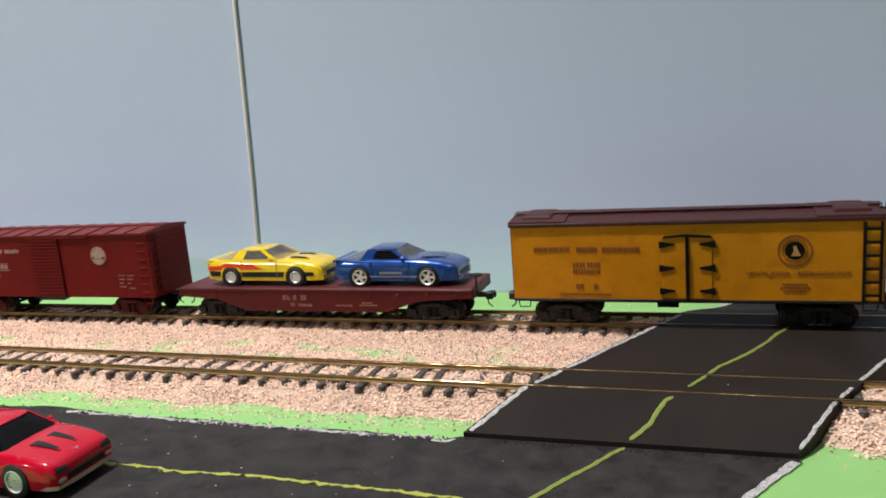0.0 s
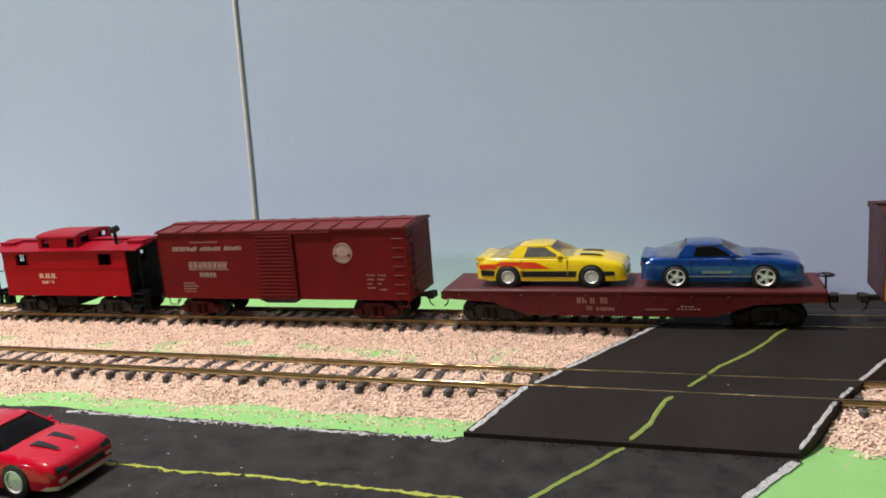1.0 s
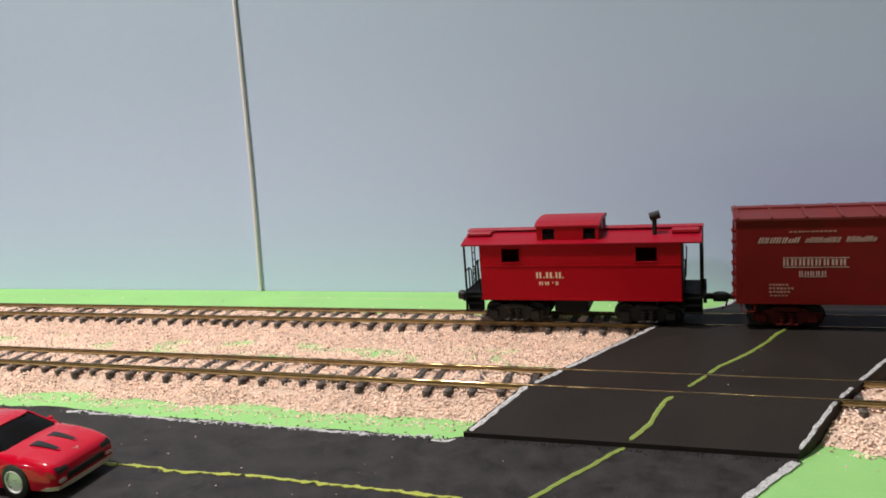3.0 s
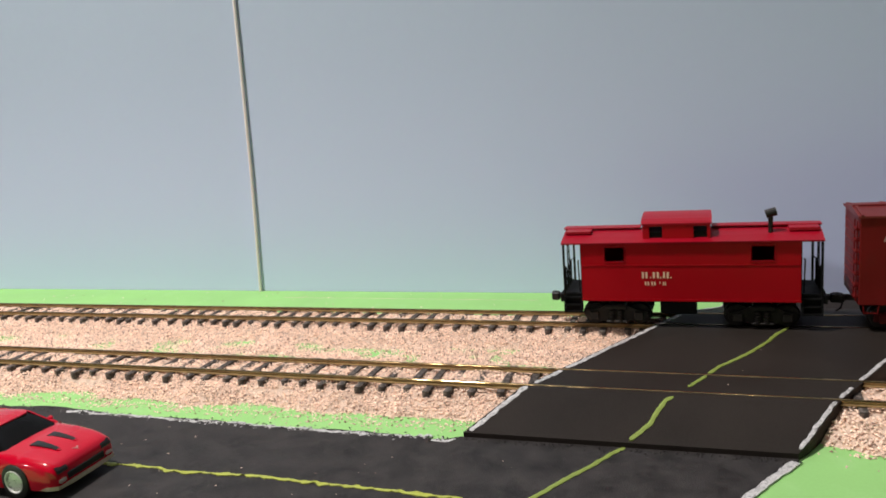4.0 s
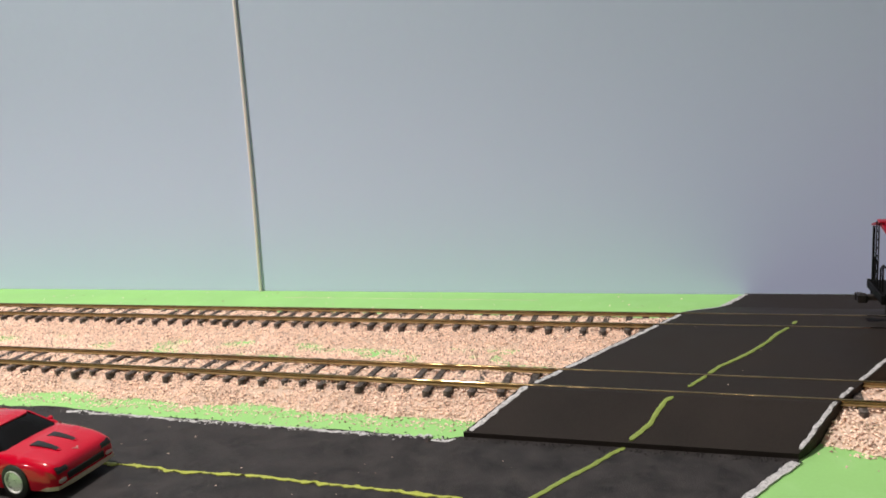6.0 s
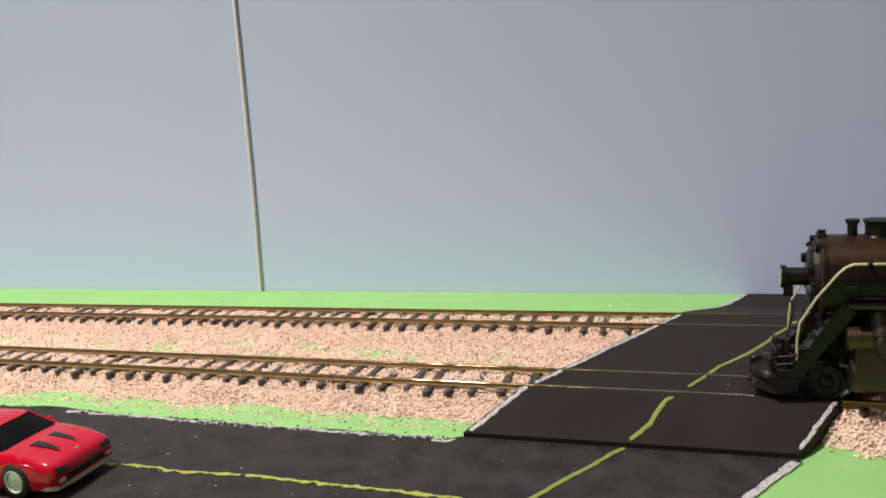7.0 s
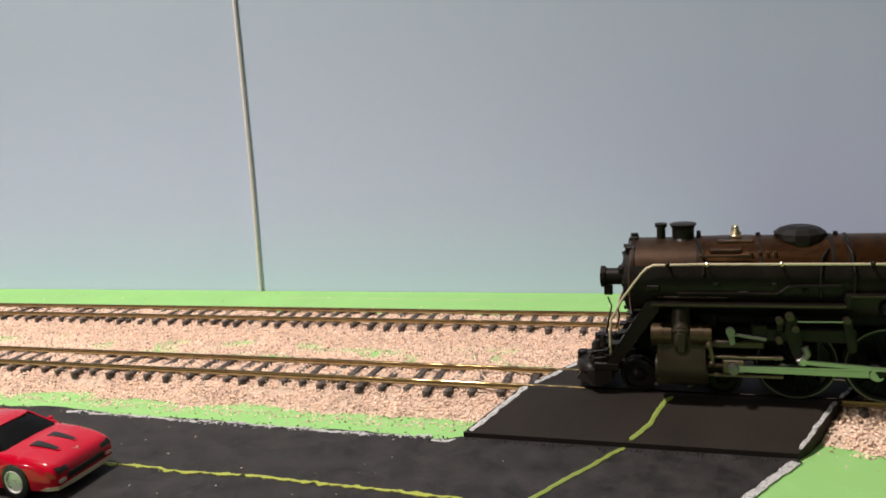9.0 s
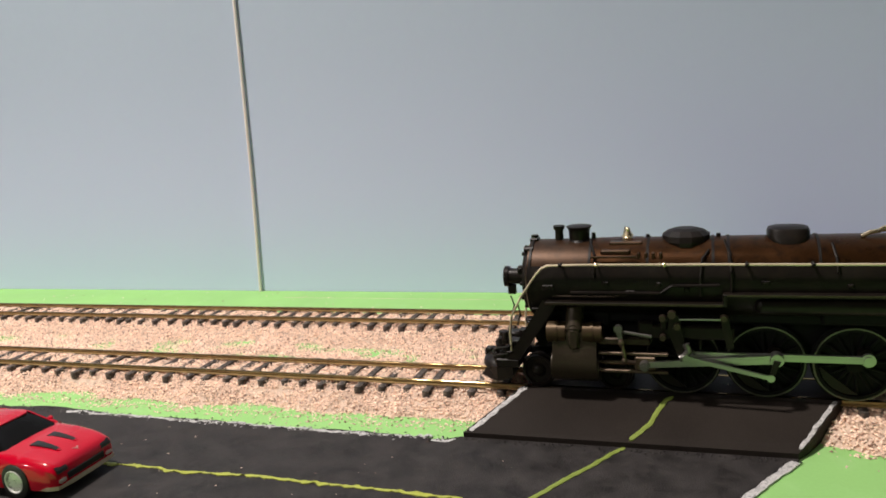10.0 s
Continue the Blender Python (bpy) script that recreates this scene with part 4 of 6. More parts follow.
    xs = [v.co.x for v in text_mesh.vertices]
    k = 0.0530 / (max(xs) - min(xs))
    for v in text_mesh.vertices:
        v.co = (0.0322 + (v.co.x - min(xs)) * k, w - 0.0002 - v.co.z, 0.0322 + v.co.y * 0.80)
    text_mesh.transform(SHRINK)
    text_mesh.materials.clear()
    text_mesh.materials.append(M_RUST_PRINT)
    words_ob = new("lettering", text_mesh)
    words_ob.parent, words_ob["label"] = ob, "red-brown words ventilator - refrigerator"
    ex, ez = 0.0571, 0.0460
    em = part("emblem", ring_plate(ring_plate(B(), ex, ez, 0.0080, 0.0088, w), ex, ez, 0.0060, 0.0064, w), M_RUST_PRINT, ob, "round emblem of brown rings and black disc")
    part("emblem_disc", disc(B(), ex, ez, 0.0050, w), M_BLACK, em)
    part("emblem_shape", prism(B(), [(ex - 0.0018, ez - 0.0030), (ex + 0.0030, ez - 0.0030), (ex + 0.0014, ez + 0.0006), (ex + 0.0006, ez + 0.0028), (ex - 0.0010, ez + 0.0026), (ex - 0.0006, ez)], "y", w - 0.0006, w), M_GOLD_PRINT, em)
    on_train(ob, -0.0125)
    return ob


# ---- caboose ----
def wall_with_windows(bm, x0, x1, y0, y1, z0, z1, holes):
    """A wall in the xz plane with real openings. holes: (xa, xb, za, zb), in order along x, of equal height."""
    za, zb = holes[0][2], holes[0][3]
    xs = [x0] + [q for h in holes for q in h[:2]] + [x1]
    zs = [z0, za, zb, z1]
    for i, (a, b) in enumerate(zip(xs, xs[1:])):
        for j, (c, d) in enumerate(zip(zs, zs[1:])):
            if not (i % 2 and j == 1):
                box(bm, a, b, y0, y1, c, d)
    bmesh.ops.remove_doubles(bm, verts=bm.verts[:], dist=1e-6)
    return bm


def caboose():
    ob = thing("caboose", "bright red model caboose with black trucks and end railings", "caboose", group="cars of the freight train")
    L, W, z0, z1 = 0.0598, 0.0215, 0.0165, 0.0518
    wins = [(-0.0460, -0.0347, 0.0403, 0.0488), (0.0345, 0.0464, 0.0403, 0.0488)]
    for s in (-1, 1):
        a, b = sorted((s * W, s * (W - 0.0012)))
        wl = part("side_wall", wall_with_windows(B(), -L, L, a, b, z0, z1, wins), M_CABOOSE, ob)
        for xa, xb, za, zb in wins:
            o = s * W
            f = B()
            y0, y1 = sorted((o - s * 0.0006, o + s * 0.0004))
            for q in ((xa - 0.0005, xb + 0.0005, zb, zb + 0.0006), (xa - 0.0005, xb + 0.0005, za - 0.0006, za), (xa - 0.0006, xa, za, zb), (xb, xb + 0.0006, za, zb)):
                box(f, q[0], q[1], y0, y1, q[2], q[3])
            part("window_frame", f, M_CABOOSE, wl)
        part("belt_rail", box(B(), -L, L, *sorted((s * (W - 0.0002), s * (W + 0.00035))), 0.0376, 0.0383), M_CABOOSE, ob)
        part("bottom_sill", box(B(), -L - 0.0002, L + 0.0002, *sorted((s * (W - 0.0002), s * (W + 0.0003))), z0, z0 + 0.0012), M_CABOOSE, ob)
        end = part("end_wall", wall_with_windows(B(), -W + 0.0012, W - 0.0012, -0.0006, 0.0006, z0, z1, [(-0.0060, -0.0015, 0.0400, 0.0480)]), M_BLACK, ob, "black end wall")
        end.matrix_basis = place(s * L, 0, 0, 0, 0, 90)
    part("floor_pan", box(B(), -L + 0.001, L - 0.001, -W + 0.0013, W - 0.0013, z0 - 0.0008, z0 + 0.0012), M_BLACK, ob)
    # Added black block stands in for the unlit inside behind the windows.
    part("interior_shade_block", box(B(), -0.024, 0.030, -0.0125, 0.0125, z0 + 0.0013, 0.0500), M_BLACK, ob, "added black block that darkens the interior")
    bm = B()
    r = 0.0712
    prof = [(-W - 0.0018, 0.0510), (-W - 0.0020, 0.0519), (-0.015, 0.0540), (-0.007, 0.0556), (0, 0.0561), (0.007, 0.0556), (0.015, 0.0540), (W + 0.0020, 0.0519), (W + 0.0018, 0.0510), (0, 0.0546)]
    prism(bm, prof, "x", -r, r)
    part("roof", bm, M_CABOOSE_ROOF, ob, "red curved overhanging roof")
    for a, b in ((-r - 0.001, -0.0262), (0.0140, r + 0.001)):
        part("roof_walk", box(B(), a, b, -0.0042, 0.0042, 0.0568, 0.0577, 0.0002), M_CABOOSE_ROOF, ob)
    for s in (-1, 1):
        part("roof_panel", box(B(), min(s * 0.0545, s * 0.0700), max(s * 0.0545, s * 0.0700), -0.0125, -0.0042, 0.0552, 0.0572, 0.0003), M_CABOOSE_ROOF, ob)
    ca, cb, CW = -0.0240, 0.0132, 0.0188
    cwins = [(-0.0204, -0.0131, 0.0530, 0.0602), (0.0041, 0.0114, 0.0530, 0.0602)]
    for s in (-1, 1):
        a, b = sorted((s * CW, s * (CW - 0.001)))
        part("cupola_wall", wall_with_windows(B(), ca, cb, a, b, 0.0505, 0.0620, cwins), M_CABOOSE, ob)
    for x in (ca, cb):
        end = part("cupola_end", wall_with_windows(B(), -CW + 0.001, CW - 0.001, -0.0005, 0.0005, 0.0505, 0.0628, [(-0.0135, -0.005, 0.0560, 0.0612), (0.005, 0.0135, 0.0560, 0.0612)]), M_CABOOSE, ob)
        end.matrix_basis = place(x + (0.0005 if x == ca else -0.0005), 0, 0, 0, 0, 90)
    # Black block added for the darkness inside the cupola; it hides the roof beneath.
    part("cupola_shade_block", box(B(), ca + 0.0012, cb - 0.0012, -CW + 0.0012, CW - 0.0012, 0.0530, 0.0566), M_BLACK, ob, "added black block that darkens the cupola")
    bm = B()
    prof = [(-CW - 0.0006, 0.0612), (-CW - 0.0006, 0.0621), (-CW + 0.0010, 0.0631), (-0.014, 0.0641), (-0.007, 0.0647), (0, 0.0649), (0.007, 0.0647), (0.014, 0.0641), (CW - 0.0010, 0.0631), (CW + 0.0006, 0.0621), (CW + 0.0006, 0.0612), (0, 0.0630)]
    prism(bm, prof, "x", ca - 0.0008, cb + 0.0008)
    part("cupola_roof", bm, M_CABOOSE_ROOF, ob, "red rounded cupola roof")
    bm = cyl(B(), (0.0450, -0.0120, 0.0530), (0.0450, -0.0120, 0.0645), 0.0013, seg=12)
    part("chimney", cyl(bm, (0.0424, -0.0120, 0.0648), (0.0480, -0.0120, 0.0664), 0.0024, seg=14), M_GRIMY, ob, "small dark stove pipe")
    for s in (-1, 1):
        part("platform", box(box(B(), min(s * L, s * 0.0728), max(s * L, s * 0.0728), -0.0165, 0.0165, 0.0182, 0.0200, 0.0003), min(s * 0.0715, s * 0.0735), max(s * 0.0715, s * 0.0735), -0.0195, 0.0195, 0.0150, 0.0200, 0.0003), M_BLACK, ob, "black end platform")
        for side in (-1, 1):
            x_in, x_out = sorted((s * (L + 0.0006), s * 0.0708))
            steps = part("steps", box(B(), x_in, x_out, *sorted((side * 0.0155, side * 0.0168)), 0.0085, 0.0190), M_BLACK, ob, "black platform steps")
            for k in range(3):
                a, b = sorted((s * (L + 0.0012), s * 0.0705))
                part("step_tread", box(B(), a, b, *sorted((side * (0.0165 + 0.0012 * k), side * (0.0200 + 0.0008 * k))), 0.0172 - 0.0042 * k, 0.0180 - 0.0042 * k), M_BLACK, steps)
            for xx in (L + 0.0010, 0.0708):
                part("step_side", prism(B(), [(side * 0.0165, 0.0185), (side * 0.0205, 0.0185), (side * 0.0217, 0.0088), (side * 0.0190, 0.0088)], "x", s * xx - 0.0004, s * xx + 0.0004), M_BLACK, steps)
            part("corner_post", cyl(B(), (s * 0.0705, side * 0.0195, 0.0190), (s * 0.0705, side * 0.0195, 0.0512), 0.0007, seg=8), M_BLACK, ob)
            part("railing", tube(tube(B(), [(s * 0.0705, side * 0.0195, 0.0340), (s * 0.0712, side * 0.010, 0.0345), (s * 0.0712, side * 0.004, 0.0315), (s * 0.0712, side * 0.004, 0.0195)], 0.0005, 6), [(s * 0.0712, side * 0.010, 0.0345), (s * 0.0712, side * 0.010, 0.0195)], 0.0005, 6), M_BLACK, ob, "black end railing")
            part("hand_rail", tube(B(), [(s * (L + 0.0016), side * (W - 0.002), 0.0215), (s * (L + 0.0022), side * (W - 0.002), 0.0400), (s * (L + 0.0016), side * (W - 0.002), 0.0410)], 0.0004, 6), M_BLACK, ob)
        bm = B()
        for y in (0.001, 0.007):
            cyl(bm, (s * 0.0716, y, 0.0190), (s * 0.0716, y, 0.0560), 0.0004, seg=6)
        for k in range(7):
            cyl(bm, (s * 0.0716, 0.001, 0.023 + 0.0046 * k), (s * 0.0716, 0.007, 0.023 + 0.0046 * k), 0.0004, seg=6)
        part("ladder", bm, M_BLACK, ob, "black end ladder")
        coupler(ob, s * 0.0715, s, False)
        truck(ob, s * 0.0405, M_GRIMY, "grimy black truck side frames")
    part("tool_box", box(B(), -0.0150, 0.0055, -0.0185, 0.0185, 0.0080, 0.0168, 0.0005), M_BLACK, ob, "black underbody tool box")
    w = -W
    part("lettering", lettering([(-0.0248, -0.0198, 0.0303, 0.0339, 1), (-0.0187, -0.0141, 0.0303, 0.0339, 1), (-0.0130, -0.0086, 0.0303, 0.0339, 1), (-0.0204, -0.0196, 0.0303, 0.0310, 1), (-0.0147, -0.0139, 0.0303, 0.0310, 1), (-0.0090, -0.0082, 0.0303, 0.0310, 1)], w, 31), M_PALE_PRINT, ob, "cream block initials")
    part("lettering", lettering([(-0.0232, -0.0160, 0.0260, 0.0282, 2), (-0.0152, -0.0145, 0.0272, 0.0282, 1), (-0.0131, -0.0106, 0.0260, 0.0282, 1)], w, 32), M_PALE_PRINT, ob, "cream number bars")
    on_train(ob, -0.6680, RAIL, False)
    return ob


# ---- toy sports cars ----
def wheel_meshes(r, spokes, chrome, dish):
    bm = B()
    prof = [(0.0002, r * (dish - 0.04)), (0.0, r * 0.86), (0.0005, r * 0.97), (0.0014, r), (0.0042, r), (0.0050, r * 0.96), (0.0052, r * 0.6)]
    rings = [[(rad * math.cos(a), y, rad * math.sin(a)) for y, rad in prof] for a in (2 * math.pi * k / 28 for k in range(29))]
    loft(bm, [list(ring)[:-1] for ring in zip(*rings)], closed=True, caps=False)
    cyl(bm, (0, 0.0016, 0), (0, 0.0034, 0), r * (dish - 0.02), seg=24)
    tyre = mesh_of("tyre", bm, M_TYRE, True)
    bm = B()
    rr = [[(rad * math.cos(2 * math.pi * k / 24), y, rad * math.sin(2 * math.pi * k / 24)) for k in range(24)] for y, rad in ((0.0030, r * dish), (-0.0001, r * dish), (-0.0002, r * (dish - 0.04)), (0.0002, r * (dish - 0.10)), (0.0016, r * (dish - 0.12)))]
    rows = [[bm.verts.new(p) for p in ring] for ring in rr]
    for a, b in zip(rows, rows[1:]):
        for k in range(24):
            bm.faces.new((a[k], a[(k + 1) % 24], b[(k + 1) % 24], b[k]))
    for k in range(spokes):
        a = 2 * math.pi * k / spokes
        ca, sa, wd = math.cos(a), math.sin(a), r * (0.13 if spokes < 7 else 0.085)
        loft(bm, [[(ca * q - sa * e, y, sa * q + ca * e) for e, y in ((-wd, 0.0022), (-wd, yy), (wd, yy), (wd, 0.0022))] for q, yy in ((r * 0.05, 0.0004), (r * (dish - 0.10), 0.0006))])
    cyl(bm, (0, 0.0025, 0), (0, 0.0002, 0), r * 0.17, r * 0.12, 12)
    return tyre, mesh_of("rim", bm, chrome, True)


def side_plate(bm, outline, y, depth=0.00025):
    return prism(bm, outline, "y", y - depth, y + 0.0004)


def quad_bar(bm, corners, out):
    """A thin skewed panel: four corners and the way it stands out."""
    out = Vector(out)
    a = [Vector(c) - out * 0.4 for c in corners]
    b = [Vector(c) + out for c in corners]
    return loft(bm, [a, b])


def sports_car(name, label, paint, rim_mat, spokes, glass, k=1.0, r=0.0069, nose=0.0250, vents=(), vent_mat=M_DARK_TRIM, dish=0.60, side_glass=M_DARK_GLASS, lamp_mat=M_DARK_TRIM, seam_mat=M_DARK_TRIM):
    """A wedge-nosed coupe. Its length is 0.092 k; x points ahead."""
    ob = thing(name, label, "toy car", group="toy sports cars")
    axles = (-0.0255 * k, nose * k)
    tops = [(-0.0460, 0.0140, 0.0140), (-0.0452, 0.0172, 0.0150), (-0.0432, 0.0188, 0.0158), (-0.0380, 0.0193, 0.0164), (-0.0300, 0.0194, 0.0167), (-0.0100, 0.0192, 0.0167), (0.0080, 0.0190, 0.0167), (0.0160, 0.0189, 0.0167), (0.0260, 0.0182, 0.0167), (0.0350, 0.0170, 0.0164), (0.0400, 0.0160, 0.0159), (0.0432, 0.0150, 0.0153), (0.0448, 0.0139, 0.0147), (0.0457, 0.0122, 0.0142), (0.0461, 0.0100, 0.0138), (0.0463, 0.0086, 0.0134)]

    def top_at(x):
        for (xa, za, wa), (xb, zb, wb) in zip(tops, tops[1:]):
            if xa <= x <= xb:
                u = (x - xa) / (xb - xa)
                return za + (zb - za) * u, wa + (wb - wa) * u
        return tops[-1][1:]
    stations = sorted({t[0] for t in tops} | {ax / k + d for ax in axles for d in (-0.0082, -0.0080, -0.0072, -0.0058, -0.004, -0.002, 0, 0.002, 0.004, 0.0058, 0.0072, 0.0080, 0.0082)} | {-0.02, -0.005, 0.003})
    rings = []
    for x in stations:
        zt, w = top_at(x)
        zb = 0.0042 + (0.0010 if abs(x) > 0.043 else 0)
        za = zb
        for ax in axles:
            d = abs(x - ax / k)
            if d < 0.0081:
                za = max(zb, r + math.sqrt(max(0.0081 ** 2 - d * d, 0)) - 0.0006)
        za = min(za, zt - 0.0022)
        crown = 0.0008 * max(0.0, 1 - ((x - 0.030) / 0.012) ** 2)
        half = [(0, zb), (w * 0.66, zb), (w * 0.68, max(za - 0.0002, zb)), (w * 0.985, za), (w, max(za + 0.0004, 0.0070)), (w, max(za + 0.0008, min(0.0138, zt - 0.0020))), (w * 0.965, max(za + 0.0012, zt - 0.0016)), (w * 0.90, zt - 0.0005), (w * 0.80, zt + 0.0001 + crown * 0.4), (w * 0.62, zt + 0.0002), (w * 0.5, zt + 0.0003), (w * 0.2, zt + 0.0004 + crown), (0, zt + 0.0004 + crown)]
        ring = half + [(-y, z) for y, z in half[-2:0:-1]]
        rings.append([(x * k, y, z) for y, z in ring])
    body = part("body", loft(B(), rings), paint, ob, smooth=True)
    belt, roof = 0.0190, 0.0256
    g = [[(-0.0385, belt), (0.0160, belt - 0.0006), 0.0150], [(-0.0270, 0.0230), (0.0072, 0.0230), 0.0130], [(-0.0185, roof), (0.0012, roof), 0.0112]]
    rings = []
    for (xa, za), (xb, zb), w in g:
        rings.append([(xa * k, -w * 0.9, za), ((xa + 0.004) * k, -w, za), ((xb - 0.005) * k, -w, zb), (xb * k, -w * 0.82, zb), (xb * k, w * 0.82, zb), ((xb - 0.005) * k, w, zb), ((xa + 0.004) * k, w, za), (xa * k, w * 0.9, za)])
    part("window_glass", loft(B(), rings), glass, ob, "tinted car windows", smooth=True)
    rr = []
    for dx, w, z in ((0.0, 0.0116, roof - 0.0005), (0.0, 0.0114, roof + 0.0004), (-0.003, 0.0092, roof + 0.0011), (-0.006, 0.005, roof + 0.0014)):
        rr.append([((-0.0190 - dx) * k, -w * 0.9, z), (-0.010 * k, -w, z), ((-0.0020 + dx) * k, -w, z), ((0.0016 + dx) * k, -w * 0.8, z), ((0.0016 + dx) * k, w * 0.8, z), ((-0.0020 + dx) * k, w, z), (-0.010 * k, w, z), ((-0.0190 - dx) * k, w * 0.9, z)])
    part("roof", loft(B(), rr), paint, ob, smooth=True)
    for s in (-1, 1):
        bm = B()
        out = (0, s * 0.0004, 0.0001)
        quad_bar(bm, [(-0.0250 * k, s * 0.0152, belt - 0.0004), (-0.0152 * k, s * 0.0151, belt - 0.0004), (-0.0132 * k, s * 0.0113, roof), (-0.0200 * k, s * 0.0113, roof)], out)
        quad_bar(bm, [(0.0072 * k, s * 0.0150, belt - 0.0004), (0.0122 * k, s * 0.0146, belt - 0.0004), (0.0004 * k, s * 0.0110, roof), (-0.0030 * k, s * 0.0113, roof)], out)
        quad_bar(bm, [(-0.0235 * k, s * 0.0151, belt - 0.0004), (0.0125 * k, s * 0.0151, belt - 0.0004), (0.0105 * k, s * 0.0147, belt + 0.0009), (-0.0200 * k, s * 0.0147, belt + 0.0009)], out)
        part("pillars", bm, paint, ob)
        part("side_window", quad_bar(B(), [(-0.0152 * k, s * 0.01525, belt + 0.0007), (0.0074 * k, s * 0.01520, belt + 0.0007), (-0.0028 * k, s * 0.01180, roof - 0.0006), (-0.0132 * k, s * 0.01180, roof - 0.0006)], (0, s * 0.0002, 0)), side_glass, ob, "dark side window")
        part("mirror", ball(box(B(), 0.0056 * k, 0.0086 * k, *sorted((s * 0.0150, s * 0.0166)), belt + 0.0004, belt + 0.0018, 0.0005), (0.0064 * k, s * 0.0166, belt + 0.0011), 0.0012, 0.0008, 0.0009, 10), paint, ob, smooth=True)
        for xa in (-0.0164, 0.0117):
            part("door_seam", side_plate(B(), [((xa - 0.0002) * k, 0.0074), ((xa + 0.0002) * k, 0.0074), ((xa + 0.0001) * k, 0.0180), ((xa - 0.0003) * k, 0.0180)], s * 0.01672 + (0.0004 if s > 0 else 0)), seam_mat, ob)
    bm = B()
    loft(bm, [[(x * k, y, z) for x, z in ((-0.0460, 0.0168), (-0.0461, 0.0190), (-0.0446, 0.0195), (-0.0405, 0.0188))] for y in (-0.0153, -0.010, 0.010, 0.0153)])
    part("spoiler", bm, paint, ob)
    for y0, y1, x0, x1 in vents:
        xs = [x0 + (x1 - x0) * q / 4 for q in range(5)]
        taper = (y1 - y0) * 0.28

        def hood(x):
            return top_at(x)[0] + 0.0005 + 0.0006 * max(0.0, 1 - ((x - 0.030) / 0.012) ** 2)
        rows = [[(x * k, y0 + taper * q / 4, hood(x) - 0.0004), (x * k, y0 + taper * q / 4, hood(x) + 0.0003), (x * k, y1 - taper * q / 4, hood(x) + 0.0003), (x * k, y1 - taper * q / 4, hood(x) - 0.0004)] for q, x in enumerate(xs)]
        part("hood_vent", loft(B(), rows), vent_mat, ob, "dark hood vent panel")
        if vent_mat is M_DARK_TRIM:
            part("vent_lip", quad_bar(B(), [(x1 * k, y0 + taper, hood(x1)), (x1 * k, y1 - taper, hood(x1)), ((x1 + 0.0012) * k, y1 - taper * 1.3, hood(x1 + 0.0012) - 0.0002), ((x1 + 0.0012) * k, y0 + taper * 1.3, hood(x1 + 0.0012) - 0.0002)], (0.0001, 0, 0.0004)), paint, ob)
    for s in (-1, 1):
        part("headlight", prism(B(), [(0.0450 * k, 0.0112), (0.0463 * k, 0.0112), (0.0459 * k, 0.0126), (0.0446 * k, 0.0140), (0.0435 * k, 0.0137)], "y", min(s * 0.0086, s * 0.0136), max(s * 0.0086, s * 0.0136)), lamp_mat, ob, "recessed headlight")
        part("fog_lamp", box(B(), 0.0445 * k, 0.0468 * k, *sorted((s * 0.0100, s * 0.0136)), 0.0068, 0.0086, 0.0005), M_FOG, ob, "pale fog lamp")
        part("tail_light", box(B(), -0.0466 * k, -0.0445 * k, min(s * 0.005, s * 0.0132), max(s * 0.005, s * 0.0132), 0.0128, 0.0160, 0.0004), M_TAIL, ob, "red tail light")
    part("grille", box(B(), 0.0440 * k, 0.0466 * k, -0.0095, 0.0095, 0.0068, 0.0100, 0.0004), M_DARK_TRIM, ob, "dark lower grille")
    bumper = B()
    pts = [(-0.0158, 0.0345), (-0.0153, 0.0415), (-0.0140, 0.0455), (-0.006, 0.0466), (0.006, 0.0466), (0.0140, 0.0455), (0.0153, 0.0415), (0.0158, 0.0345)]
    loft(bumper, [[(x * k, y, 0.0040), ((x + 0.0008) * k, y * 1.02, 0.0044), ((x + 0.0008) * k, y * 1.02, 0.0060), (x * k - 0.002, y, 0.0060), (x * k - 0.002, y, 0.0040)] for y, x in pts])
    part("bumper", bumper, M_CREAM_BUMPER if name == "red_toy_car" else paint, ob)
    tyre, rim = wheel_meshes(r, spokes, rim_mat, dish)
    for ax in axles:
        for s in (-1, 1):
            w = shared("wheel", tyre, ob, place(ax, s * 0.0174, r, 0, 0, 0 if s < 0 else 180))
            shared("rim", rim, w, Matrix())["label"] = "bright chrome wheel rim"
            # Dark disc behind each wheel stands in for the shade in the arch.
            part("arch_shade", cyl(B(), (ax, s * 0.0105, r + 0.0002), (ax, s * 0.0162, r + 0.0002), 0.0084, seg=24), M_DARK_TRIM, ob, "dark disc that shades the wheel arch")
        part("axle", cyl(B(), (ax, -0.013, r), (ax, 0.013, r), 0.0008, seg=8), M_GRIMY, ob)
    part("chassis", box(B(), -0.040 * k, 0.040 * k, -0.0105, 0.0105, 0.0032, 0.0046, 0.0005), M_DARK_TRIM, ob)
    return ob


